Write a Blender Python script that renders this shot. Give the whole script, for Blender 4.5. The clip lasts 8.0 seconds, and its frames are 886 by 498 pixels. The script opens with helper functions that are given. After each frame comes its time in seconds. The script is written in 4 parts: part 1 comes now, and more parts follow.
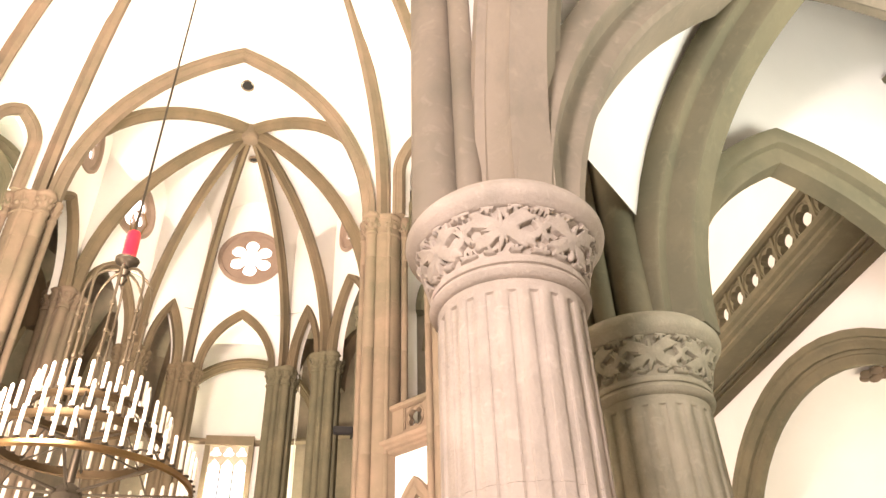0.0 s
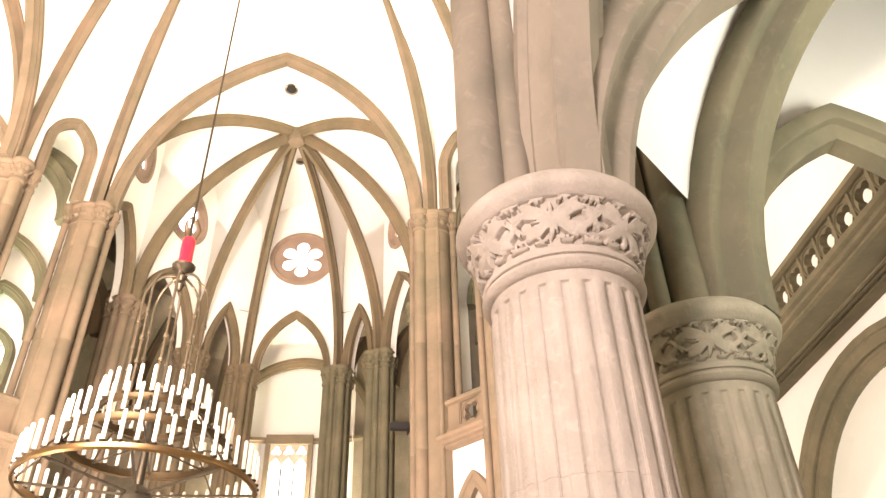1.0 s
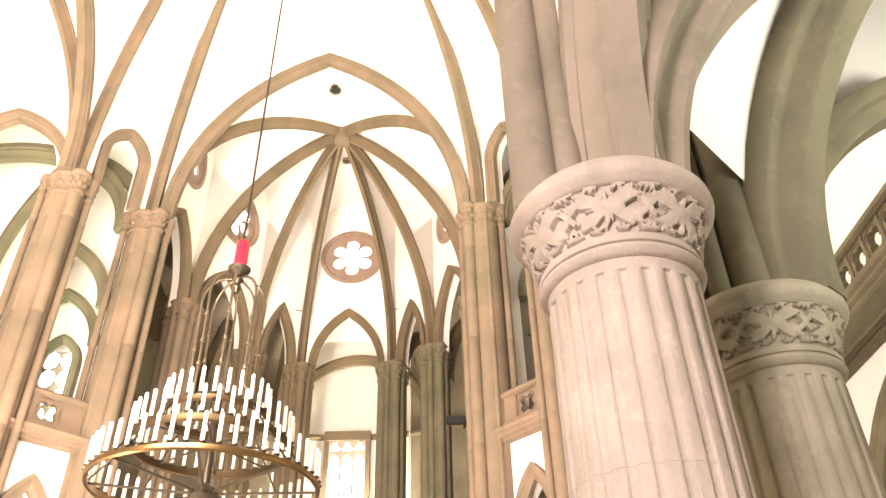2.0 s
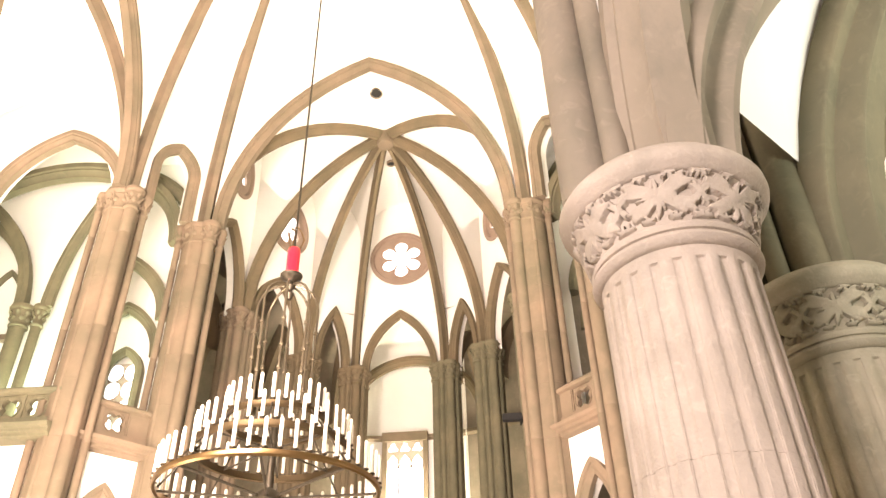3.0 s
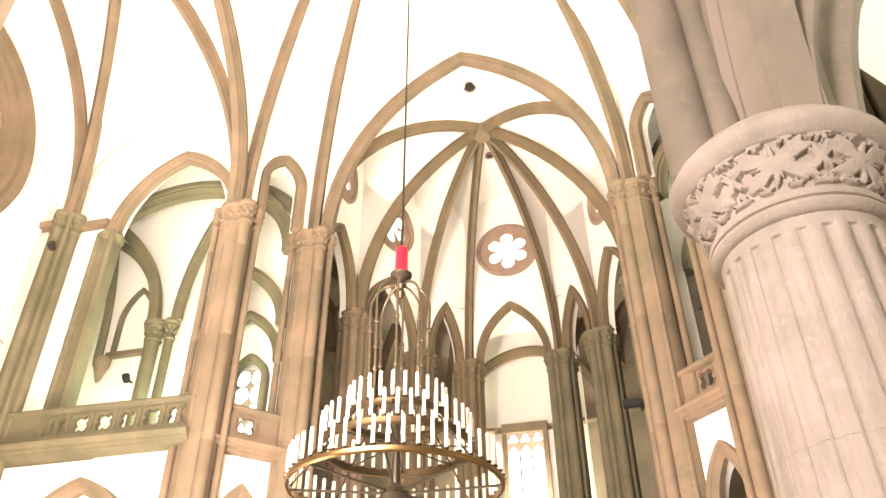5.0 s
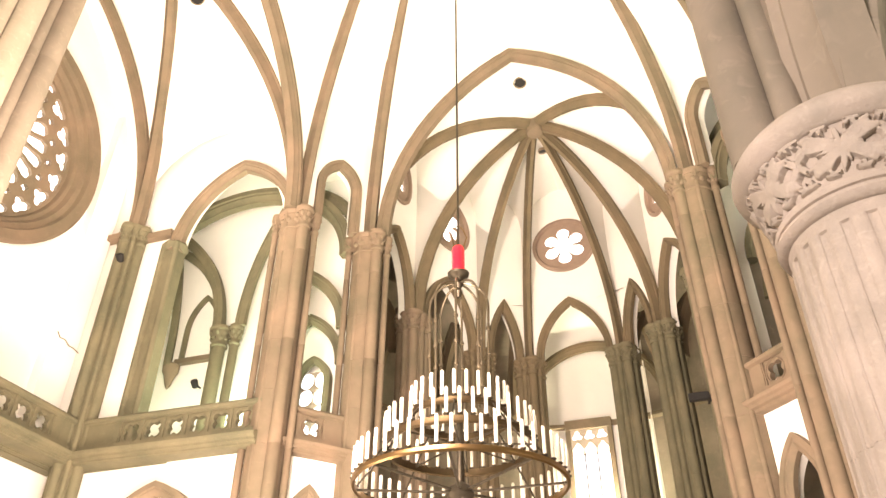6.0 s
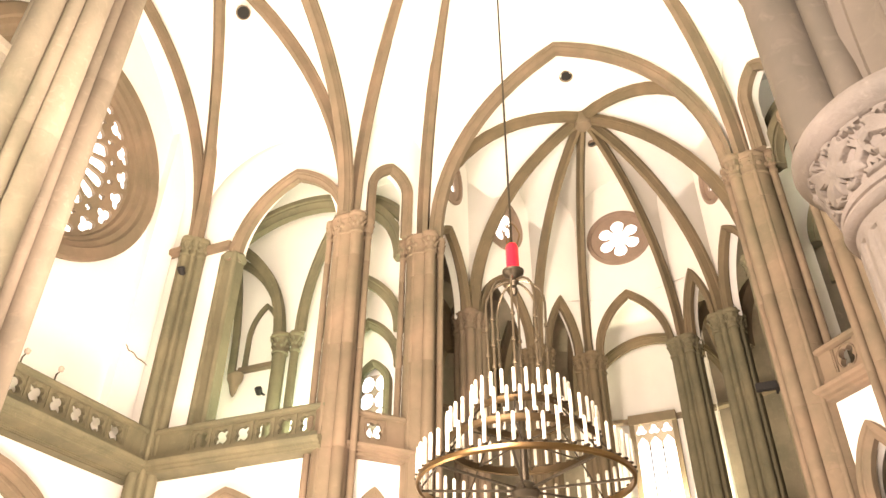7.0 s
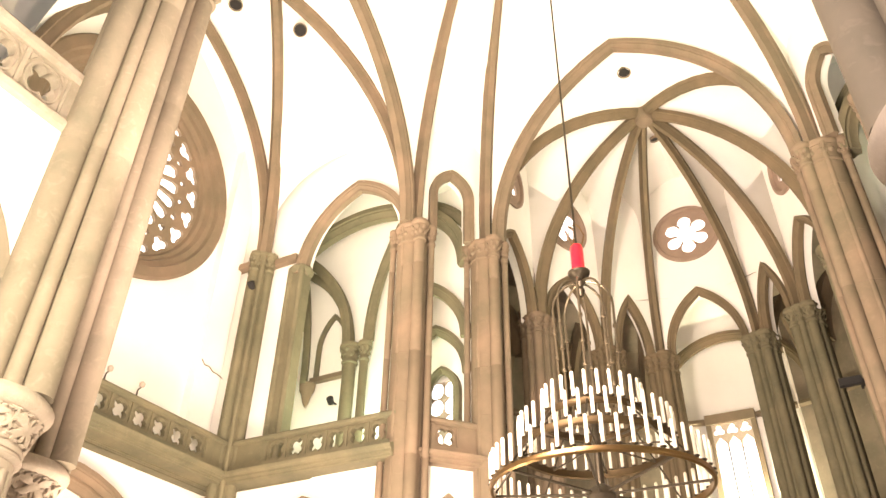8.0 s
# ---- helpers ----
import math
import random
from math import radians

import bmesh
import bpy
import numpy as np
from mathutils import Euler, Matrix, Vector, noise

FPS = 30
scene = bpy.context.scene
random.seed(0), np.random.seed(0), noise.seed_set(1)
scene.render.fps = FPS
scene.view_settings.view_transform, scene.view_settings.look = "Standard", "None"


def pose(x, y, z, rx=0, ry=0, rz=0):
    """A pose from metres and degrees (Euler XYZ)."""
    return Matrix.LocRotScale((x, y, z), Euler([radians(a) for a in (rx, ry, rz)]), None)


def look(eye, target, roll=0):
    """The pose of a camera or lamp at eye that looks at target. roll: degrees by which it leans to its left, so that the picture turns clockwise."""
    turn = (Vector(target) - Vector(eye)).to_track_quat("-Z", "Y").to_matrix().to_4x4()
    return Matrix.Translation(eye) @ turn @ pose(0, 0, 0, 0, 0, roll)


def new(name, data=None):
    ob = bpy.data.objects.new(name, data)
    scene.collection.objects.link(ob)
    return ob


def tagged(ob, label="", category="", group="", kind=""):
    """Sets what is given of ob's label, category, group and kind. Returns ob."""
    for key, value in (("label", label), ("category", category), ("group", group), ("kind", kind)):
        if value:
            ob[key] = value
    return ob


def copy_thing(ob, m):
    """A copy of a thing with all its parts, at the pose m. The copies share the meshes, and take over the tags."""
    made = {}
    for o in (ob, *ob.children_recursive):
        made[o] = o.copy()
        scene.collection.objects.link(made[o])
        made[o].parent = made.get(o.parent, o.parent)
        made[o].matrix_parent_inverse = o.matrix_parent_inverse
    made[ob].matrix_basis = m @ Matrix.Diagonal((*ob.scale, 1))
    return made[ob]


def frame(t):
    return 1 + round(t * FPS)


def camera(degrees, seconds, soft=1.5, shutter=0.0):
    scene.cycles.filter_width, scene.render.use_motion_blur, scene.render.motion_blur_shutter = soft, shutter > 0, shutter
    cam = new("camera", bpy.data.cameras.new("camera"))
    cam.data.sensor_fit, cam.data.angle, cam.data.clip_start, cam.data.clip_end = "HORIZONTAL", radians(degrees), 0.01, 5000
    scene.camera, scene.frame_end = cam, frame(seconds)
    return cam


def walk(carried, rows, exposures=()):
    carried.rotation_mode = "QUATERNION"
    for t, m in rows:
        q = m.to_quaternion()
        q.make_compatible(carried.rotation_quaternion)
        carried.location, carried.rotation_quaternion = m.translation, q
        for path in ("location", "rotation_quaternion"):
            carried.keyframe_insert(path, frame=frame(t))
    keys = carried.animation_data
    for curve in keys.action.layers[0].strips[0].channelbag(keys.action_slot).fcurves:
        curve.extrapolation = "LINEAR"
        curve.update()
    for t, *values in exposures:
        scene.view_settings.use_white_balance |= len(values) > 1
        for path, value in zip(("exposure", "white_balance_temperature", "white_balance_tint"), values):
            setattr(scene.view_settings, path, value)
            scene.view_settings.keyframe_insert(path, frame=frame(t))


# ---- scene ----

# ---- camera: seconds, eye, yaw, pitch, roll ----
cam = camera(60.0, 8.0, soft=1.5)
ROWS = [
    (0, 3.302, -0.004, 1.600, -9.41, 36.17, -2.03),
    (0.5, 3.297, -0.004, 1.602, -7.28, 35.98, -2.04),
    (1, 3.286, -0.004, 1.603, -4.97, 35.85, -1.83),
    (1.5, 3.262, -0.004, 1.605, -2.79, 35.52, -1.51),
    (3, 3.228, -0.004, 1.609, 3.78, 35.47, -1.76),
    (3.5, 3.222, -0.004, 1.611, 5.78, 35.22, -1.51),
    (4, 3.214, -0.004, 1.612, 8.16, 35.30, -1.42),
    (4.5, 3.210, -0.004, 1.614, 10.75, 35.12, -1.02),
    (6, 3.198, -0.004, 1.614, 18.43, 34.95, 0.22),
    (6.5, 3.194, -0.004, 1.614, 20.82, 34.82, 0.41),
    (7, 3.190, -0.004, 1.614, 23.25, 34.91, 0.29),
    (7.5, 3.186, -0.004, 1.614, 26.38, 35.21, 0.79),
    (8, 3.182, -0.004, 1.614, 29.01, 35.26, 1.12),
]
walk(cam, [(t, pose(x, y, z, 90 + pitch, 0, yaw) @ pose(0, 0, 0, 0, 0, roll)) for t, x, y, z, yaw, pitch, roll in ROWS],
     exposures=[(0, 0.07, 6650, 13), (4.5, -0.01, 6600, 11), (6, -0.2, 6800, 11), (8, -0.28, 6950, 11)])

# ---- light ----
world = bpy.data.worlds.new("world")
scene.world = world
world.use_nodes = True
world.node_tree.nodes["Background"].inputs[0].default_value = (0.95, 0.97, 1.0, 1)
world.node_tree.nodes["Background"].inputs[1].default_value = 0.5


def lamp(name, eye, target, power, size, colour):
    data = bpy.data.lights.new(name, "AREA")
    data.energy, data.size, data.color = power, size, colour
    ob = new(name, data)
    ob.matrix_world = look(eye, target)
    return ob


# unseen fill lamps, placed and tinted to brighten vaults, piers, columns and recesses
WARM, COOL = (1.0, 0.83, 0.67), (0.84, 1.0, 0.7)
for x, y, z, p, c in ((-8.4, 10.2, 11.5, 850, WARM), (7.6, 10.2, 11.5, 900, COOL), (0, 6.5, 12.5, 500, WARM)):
    lamp("fill_light", (x, y, z), (x * 0.4, 10.3, 22), p, 3.0, c)
lamp("fill_light", (-5.5, 9.5, 0.4), (-7.5, 11.5, 8), 3000, 4.0, WARM)
lamp("fill_light", (1.4, 11.2, 0.4), (-1.8, 15.5, 8.5), 1350, 3.0, (1.0, 0.81, 0.69))
lamp("fill_light", (-1.0, 4.7, 6.5), (-1.0, 16, 12), 2900, 2.0, (1.0, 0.81, 0.71))
lamp("fill_light", (0, 18.0, 14.6), (0, 20.6, 20), 200, 1.5, WARM)
lamp("fill_light", (0.4, -2.7, 4.3), (4.6, 4.1, 5.2), 1150, 1.6, (1.0, 0.89, 0.88))
lamp("fill_light", (-0.6, 0.8, 4.6), (-4.6, 3.4, 8.2), 1150, 1.2, (1.0, 0.9, 0.7))
lamp("fill_light", (8.8, 2.6, 4.4), (8.5, 3.6, 9), 310, 1.6, (0.97, 1.0, 0.88))
lamp("fill_light", (-8.2, 16.9, 8.3), (-8.2, 17.5, 13), 700, 1.2, COOL)
lamp("fill_light", (12.6, 8.0, 1.0), (13.4, 10.5, 6), 200, 1.0, (1.0, 0.93, 0.78))
lamp("fill_light", (0, 26.5, 8.6), (0, 27.5, 13), 720, 0.7, (1.0, 0.93, 0.66))

# ---- materials ----


def stone(name, base, dark, scale=1.0, rough=0.85, bump=0.25, stained=0.38):
    m = bpy.data.materials.new(name)
    m.use_nodes = True
    nt = m.node_tree
    n, l = nt.nodes, nt.links
    b = n["Principled BSDF"]
    b.inputs["Roughness"].default_value = rough
    tc = n.new("ShaderNodeTexCoord")
    big, fine = n.new("ShaderNodeTexNoise"), n.new("ShaderNodeTexNoise")
    big.inputs["Scale"].default_value, fine.inputs["Scale"].default_value = 1.1 * scale, 28 * scale
    big.inputs["Detail"].default_value, fine.inputs["Detail"].default_value = 6, 4
    mix, ramp = n.new("ShaderNodeMix"), n.new("ShaderNodeValToRGB")
    mix.data_type = "RGBA"
    ramp.color_ramp.elements[0].position, ramp.color_ramp.elements[1].position = 0.35, 0.68
    mix.inputs["A"].default_value, mix.inputs["B"].default_value = (*dark, 1), (*base, 1)
    l.new(tc.outputs["Object"], big.inputs["Vector"])
    l.new(tc.outputs["Object"], fine.inputs["Vector"])
    l.new(big.outputs["Fac"], ramp.inputs["Fac"])
    l.new(ramp.outputs["Color"], mix.inputs["Factor"])
    stain, wash, sr = n.new("ShaderNodeTexNoise"), n.new("ShaderNodeMix"), n.new("ShaderNodeValToRGB")
    tall = n.new("ShaderNodeMapping")
    tall.inputs["Scale"].default_value = (1.6, 1.6, 1.0)
    stain.inputs["Scale"].default_value, stain.inputs["Detail"].default_value = 1.6 * scale, 7
    stain.inputs["Roughness"].default_value = 0.65
    sr.color_ramp.elements[0].position, sr.color_ramp.elements[1].position = 0.5, 0.72
    sr.color_ramp.elements[1].color = (stained, stained, stained, 1)
    wash.data_type = "RGBA"
    wash.inputs["B"].default_value = (dark[0] * 0.62, dark[1] * 0.68, dark[2] * 0.7, 1)
    l.new(tc.outputs["Object"], tall.inputs["Vector"])
    l.new(tall.outputs["Vector"], stain.inputs["Vector"])
    l.new(stain.outputs["Fac"], sr.inputs["Fac"])
    l.new(sr.outputs["Color"], wash.inputs["Factor"])
    l.new(mix.outputs["Result"], wash.inputs["A"])
    speck, nick, sp = n.new("ShaderNodeTexNoise"), n.new("ShaderNodeMix"), n.new("ShaderNodeValToRGB")
    speck.inputs["Scale"].default_value, speck.inputs["Detail"].default_value, speck.inputs["Distortion"].default_value = 7.0 * scale, 5, 1.2
    sp.color_ramp.elements[0].position, sp.color_ramp.elements[1].position = 0.56, 0.74
    sp.color_ramp.elements[1].color = (stained, stained, stained, 1)
    nick.data_type = "RGBA"
    nick.inputs["B"].default_value = (base[0] * 1.2, base[1] * 1.22, base[2] * 1.24, 1)
    l.new(tc.outputs["Object"], speck.inputs["Vector"])
    l.new(speck.outputs["Fac"], sp.inputs["Fac"])
    l.new(sp.outputs["Color"], nick.inputs["Factor"])
    l.new(wash.outputs["Result"], nick.inputs["A"])
    l.new(nick.outputs["Result"], b.inputs["Base Color"])
    bp = n.new("ShaderNodeBump")
    bp.inputs["Strength"].default_value, bp.inputs["Distance"].default_value = bump, 0.01
    l.new(fine.outputs["Fac"], bp.inputs["Height"])
    l.new(bp.outputs["Normal"], b.inputs["Normal"])
    return m


def plain(name, colour, rough=0.5, metal=0.0, glow=0.0):
    m = bpy.data.materials.new(name)
    m.use_nodes = True
    b = m.node_tree.nodes["Principled BSDF"]
    b.inputs["Base Color"].default_value = (*colour, 1)
    b.inputs["Roughness"].default_value, b.inputs["Metallic"].default_value = rough, metal
    if glow:
        b.inputs["Emission Color"].default_value = (*colour, 1)
        b.inputs["Emission Strength"].default_value = glow
    return m


STONE = stone("tan sandstone", (0.212, 0.147, 0.098), (0.145, 0.113, 0.072), 1.0, 0.85, 0.25, 0.28)
PALE = stone("pale dressed stone", (0.455, 0.372, 0.305), (0.35, 0.29, 0.228), 1.6, 0.85, 0.6, 0.36)
PLASTER = stone("white plaster", (0.86, 0.83, 0.78), (0.82, 0.785, 0.73), 0.5, 0.9, 0.08, 0.06)
# grey of the tall shafts, also used to paint dim walls dark
GREY = stone("weathered grey stone and shade tone", (0.275, 0.22, 0.163), (0.195, 0.162, 0.116))
# darker copy of the tan stone that stands for shade in the apse
UMBER_SHADE = stone("sandstone in brown shade", (0.172, 0.122, 0.07), (0.122, 0.094, 0.053), 1.0, 0.85, 0.25, 0.28)
# the next two put shade and its green tint into the stone colour
OLIVE_SHADE = stone("sandstone in olive shade", (0.168, 0.142, 0.084), (0.116, 0.106, 0.063))
PALE_SHADED = stone("pale stone in green shade", (0.36, 0.315, 0.225), (0.25, 0.23, 0.155), 1.6, 0.85, 0.5, 0.4)
ROSY = stone("pinkish dressed stone", (0.33, 0.235, 0.175), (0.27, 0.19, 0.14), 1.2, 0.85, 0.3, 0.2)
FLOOR = stone("grey floor stone", (0.4, 0.37, 0.33), (0.3, 0.28, 0.25))
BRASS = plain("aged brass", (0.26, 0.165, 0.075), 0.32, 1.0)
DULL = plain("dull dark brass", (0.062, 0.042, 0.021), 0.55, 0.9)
PEWTER = plain("pale worn bronze", (0.15, 0.12, 0.08), 0.4, 0.85)
IRON = plain("dark bronze", (0.055, 0.044, 0.03), 0.5, 0.8)
WAX = plain("ivory candle", (0.7, 0.66, 0.56), 0.5)
RED = plain("red glass", (0.75, 0.008, 0.02), 0.3, 0.0, 0.7)
GLASS = plain("lit window glass", (0.97, 0.97, 1.0), 0.3, 0.0, 4.0)
BLACK = plain("black metal", (0.015, 0.013, 0.012), 0.85)

# ---- shape helpers ----


def obj(name, bm, material, parent=None, smooth=False):
    me = bpy.data.meshes.new(name)
    if name.startswith("wall"):
        bmesh.ops.remove_doubles(bm, verts=bm.verts, dist=0.0005)
    bmesh.ops.recalc_face_normals(bm, faces=bm.faces)
    bm.to_mesh(me)
    bm.free()
    if smooth:
        me.shade_smooth()
        me.set_sharp_from_angle(angle=radians(40))
    me.materials.append(material)
    ob = new(name, me)
    if parent:
        ob.parent = parent
    return ob


def part(name, bm, material, parent, label="", smooth=True):
    return tagged(obj(name, bm, material, parent, smooth), label)


def thing(name, at, label, category, group="", kind=""):
    ob = new(name)
    ob.location = at
    return tagged(ob, label, category, group, kind)


def V(*a):
    return Vector(a)


def grid(bm, rows, closed=False):
    """Skin rows of points, all of one length."""
    vs = [[bm.verts.new(p) for p in r] for r in rows]
    n = len(vs[0])
    for a, b in zip(vs, vs[1:]):
        for i in range(n if closed else n - 1):
            j = (i + 1) % n
            bm.faces.new((a[i], a[j], b[j], b[i]))
    return vs


def sweep(bm, path, profile, side, caps=True):
    """Profile points (u along side, v along the outward normal of the curve) carried along a path in a plane whose normal is side."""
    side = side.normalized()
    rows = []
    for i, p in enumerate(path):
        t = (path[min(i + 1, len(path) - 1)] - path[max(i - 1, 0)]).normalized()
        out = side.cross(t).normalized()
        rows.append([p + side * u + out * v for u, v in profile])
    vs = grid(bm, rows, True)
    if caps:
        bm.faces.new(vs[0][::-1])
        bm.faces.new(vs[-1])


def lathe(bm, prof, at=(0, 0, 0), n=24, cap=True):
    """Rings (radius, z) turned round the z axis at a place."""
    rows = [[V(at[0] + r * math.cos(a), at[1] + r * math.sin(a), at[2] + z) for a in (2 * math.pi * k / n for k in range(n))] for r, z in prof]
    vs = grid(bm, rows, True)
    if cap:
        bm.faces.new(vs[0][::-1])
        bm.faces.new(vs[-1])


def box(bm, lo, hi):
    m = Matrix.Translation((Vector(lo) + Vector(hi)) / 2) @ Matrix.Diagonal((*(Vector(hi) - Vector(lo)), 1))
    bmesh.ops.create_cube(bm, size=1, matrix=m)


def half_arch(a, c, n=14):
    """A quarter of a pointed arch: upright at the springing a, up to the crown c."""
    flat = V(c.x - a.x, c.y - a.y, 0)
    half, rise = flat.length, c.z - a.z
    d = flat / half
    if rise < half:
        return [a + d * half * (1 - math.cos(math.pi / 2 * k / n)) + V(0, 0, rise * math.sin(math.pi / 2 * k / n)) for k in range(n + 1)]
    r = (half * half + rise * rise) / (2 * half)
    top = math.atan2(rise, r - half)
    return [a + d * (r - r * math.cos(top * k / n)) + V(0, 0, r * math.sin(top * k / n)) for k in range(n + 1)]


def pointed(a, b, rise, n=14):
    c = (a + b) / 2 + V(0, 0, rise)
    one, two = half_arch(a, c, n), half_arch(b, c, n)
    return one + two[::-1][1:]


def stilted(a, c, stilt, n=14):
    """A half arch that first rises upright by stilt."""
    k = n // 2
    low = [a + V(0, 0, stilt * j / k) for j in range(k)]
    return low + half_arch(a + V(0, 0, stilt), c, n - k)


def rib_profile(w, d):
    h = w / 2
    return [(-h, 0.02), (-h, -d * 0.35), (-h * 0.8, -d * 0.42), (-h * 0.8, -d * 0.55), (-h * 0.45, -d * 0.8), (-h * 0.42, -d), (h * 0.42, -d),
            (h * 0.45, -d * 0.8), (h * 0.8, -d * 0.55), (h * 0.8, -d * 0.42), (h, -d * 0.35), (h, 0.02)]


def order_profile(w, d):
    h = w / 2
    return [(-h, 0.02), (-h, -d * 0.4), (-h * 0.94, -d * 0.46), (-h * 0.6, -d * 0.5), (-h * 0.55, -d * 0.56), (-h * 0.55, -d * 0.9), (-h * 0.46, -d),
            (h * 0.46, -d), (h * 0.55, -d * 0.9), (h * 0.55, -d * 0.56), (h * 0.6, -d * 0.5), (h * 0.94, -d * 0.46), (h, -d * 0.4), (h, 0.02)]


def outward(path):
    """The plane normal for which a rib's profile hangs on the inside of the curve."""
    a, c = path[0], path[len(path) // 2]
    d = V(c.x - a.x, c.y - a.y, 0).normalized()
    return V(-d.y, d.x, 0)


def rib(path, w, d, name="vault_rib", parent=None, material=None):
    bm = bmesh.new()
    side = outward(path)
    t = (path[1] - path[0]).normalized()
    inner = V(path[-1].x - path[0].x, path[-1].y - path[0].y, 0)
    prof = rib_profile(w, d)
    if side.cross(t).dot(inner) > 0:
        prof = [(u, -v) for u, v in prof]
    sweep(bm, path, prof, side)
    return part(name, bm, material or STONE, parent)


def voussoirs(path, w, d, name, parent, material, n):
    """An arch of separate wedge stones with fine joints, round a slightly thinner core."""
    run = [0.0]
    for p, q in zip(path, path[1:]):
        run.append(run[-1] + (q - p).length)

    def point(x):
        for k in range(len(path) - 1):
            if x <= run[k + 1] or k == len(path) - 2:
                return path[k].lerp(path[k + 1], (x - run[k]) / (run[k + 1] - run[k]))
    side = outward(path)
    inner = V(path[-1].x - path[0].x, path[-1].y - path[0].y, 0)
    flip = side.cross((path[1] - path[0]).normalized()).dot(inner) > 0
    prof = [(u, -v if flip else v) for u, v in order_profile(w, d)]
    bm = bmesh.new()
    sweep(bm, path, [(u * 0.998, v * 0.998) for u, v in prof], side)
    core = part(name, bm, material, parent)
    for k in range(n):
        a, b = run[-1] * k / n + 0.0006, run[-1] * (k + 1) / n - 0.0006
        bm = bmesh.new()
        sweep(bm, [point(a + (b - a) * f) for f in (0, 0.03, 0.35, 0.65, 0.97, 1)], prof, side)
        part("voussoir", bm, material, core)
    return core


def web(bm, one, two, m=6, bulge=0.0):
    rows = []
    for p, q in zip(one, two):
        rows.append([p.lerp(q, k / m) + V(0, 0, bulge * math.sin(math.pi * k / m)) for k in range(m + 1)])
    grid(bm, rows)


def arch_wall(bm, o, d, s0, s1, z0, z1, cs, half, spring, rise, thick, sill=None):
    """A wall along d from o (s0 to s1, z0 to z1), with a pointed opening round cs that goes through it."""
    d = d.normalized()
    nrm = V(-d.y, d.x, 0) * thick
    arch = pointed(V(-half, 0, spring), V(half, 0, spring), rise, 10)
    sill = z0 if sill is None else sill
    line = [(s0, z0), (cs - half, z0)] if sill <= z0 else [(s0, z0), (cs - half, sill)]

    def at(s, z, k=0.0):
        return V(o.x, o.y, 0) + d * s + V(0, 0, z) + nrm * k

    def slab(quad):
        f = [bm.verts.new(at(s, z)) for s, z in quad]
        g = [bm.verts.new(at(s, z, 1)) for s, z in quad]
        bm.faces.new(f)
        bm.faces.new(g[::-1])
        k = len(quad)
        for i in range(k):
            bm.faces.new((f[i], g[i], g[(i + 1) % k], f[(i + 1) % k]))
    slab([(s0, z0), (cs - half, z0), (cs - half, z1), (s0, z1)])
    slab([(cs + half, z0), (s1, z0), (s1, z1), (cs + half, z1)])
    if sill > z0:
        slab([(cs - half, z0), (cs + half, z0), (cs + half, sill), (cs - half, sill)])
    for p, q in zip(arch, arch[1:]):
        slab([(cs + p.x, p.z), (cs + q.x, q.z), (cs + q.x, z1), (cs + p.x, z1)])


# ---- plan ----
LOW, GAL, CAP, RIDGE, CROWN = 4.81, 8.95, 14.38, 20.9, 25.8
L2, R2 = V(-4.46, 16.28, CAP), V(4.46, 16.28, CAP)
L1, R1 = V(-5.9, 14.67, CAP), V(5.9, 14.67, CAP)
N, M = V(4.42, 4.15, CAP), V(-4.42, 4.15, CAP)
N2, M2 = V(5.92, 5.6, CAP), V(-5.92, 5.6, CAP)
TL, TR = V(-11.0, 14.3, CAP + 0.45), V(10.1, 14.3, CAP)
SL, SR = V(-11.0, 5.6, CAP), V(10.1, 5.6, CAP)
MID = V(0, 10.15, CROWN)
BOSS = V(0, 19.7, RIDGE)
APSE_CAP = 13.8
APSE = [V(-4.4, 19.85, APSE_CAP), V(-3.1, 22.9, APSE_CAP), V(-1.6, 24.1, APSE_CAP), V(1.62, 24.1, APSE_CAP), V(3.1, 22.9, APSE_CAP), V(4.4, 19.85, APSE_CAP)]
NAVE_Y = (-1.3, -6.7, -12.1)


def plate(bm, place, hole, s, t, thick, n=48):
    """A plate s by t (half sizes), pierced by hole(angle) -> radius; place(u, v, w) sets a point, w the depth."""
    rows = []
    turns = [2 * math.pi * (k + 0.5) / n for k in range(n)]
    corner = math.atan2(t, s)
    for c in (corner, math.pi - corner, math.pi + corner, 2 * math.pi - corner):
        turns[min(range(n), key=lambda k: abs(turns[k] - c))] = c
    for w, inner in ((0, True), (0, False), (thick, False), (thick, True), (0, True)):
        r = []
        for a in turns:
            q = hole(a) if inner else min(s / max(1e-6, abs(math.cos(a))), t / max(1e-6, abs(math.sin(a))))
            r.append(place(q * math.cos(a), q * math.sin(a), w))
        rows.append(r)
    grid(bm, rows, True)


def foil(n, e, q, turn=0.0):
    """The radius of an n-lobed opening: lobes of radius q about points at e from the middle."""
    def radius(a):
        step = 2 * math.pi / n
        f = (a - turn + step / 2) % step - step / 2
        x = q * q - (e * math.sin(f)) ** 2
        return e * math.cos(f) + math.sqrt(max(x, 0))
    return radius


def lobed(n, e, q, inner, turn=0.0):
    """The radius of an opening of n round lobes that are joined at the middle by narrow necks."""
    def radius(a):
        step = 2 * math.pi / n
        f = (a - turn + step / 2) % step - step / 2
        x = q * q - (e * math.sin(f)) ** 2
        return e * math.cos(f) + math.sqrt(x) if x > 0 else inner
    return radius


# ---- floor ----
bm = bmesh.new()
box(bm, (-22, -20, -0.3), (22, 34, 0))
tagged(obj("floor", bm, FLOOR), "grey stone church floor", "floor", kind="structure")

# ---- piers ----
CAPITAL = {}


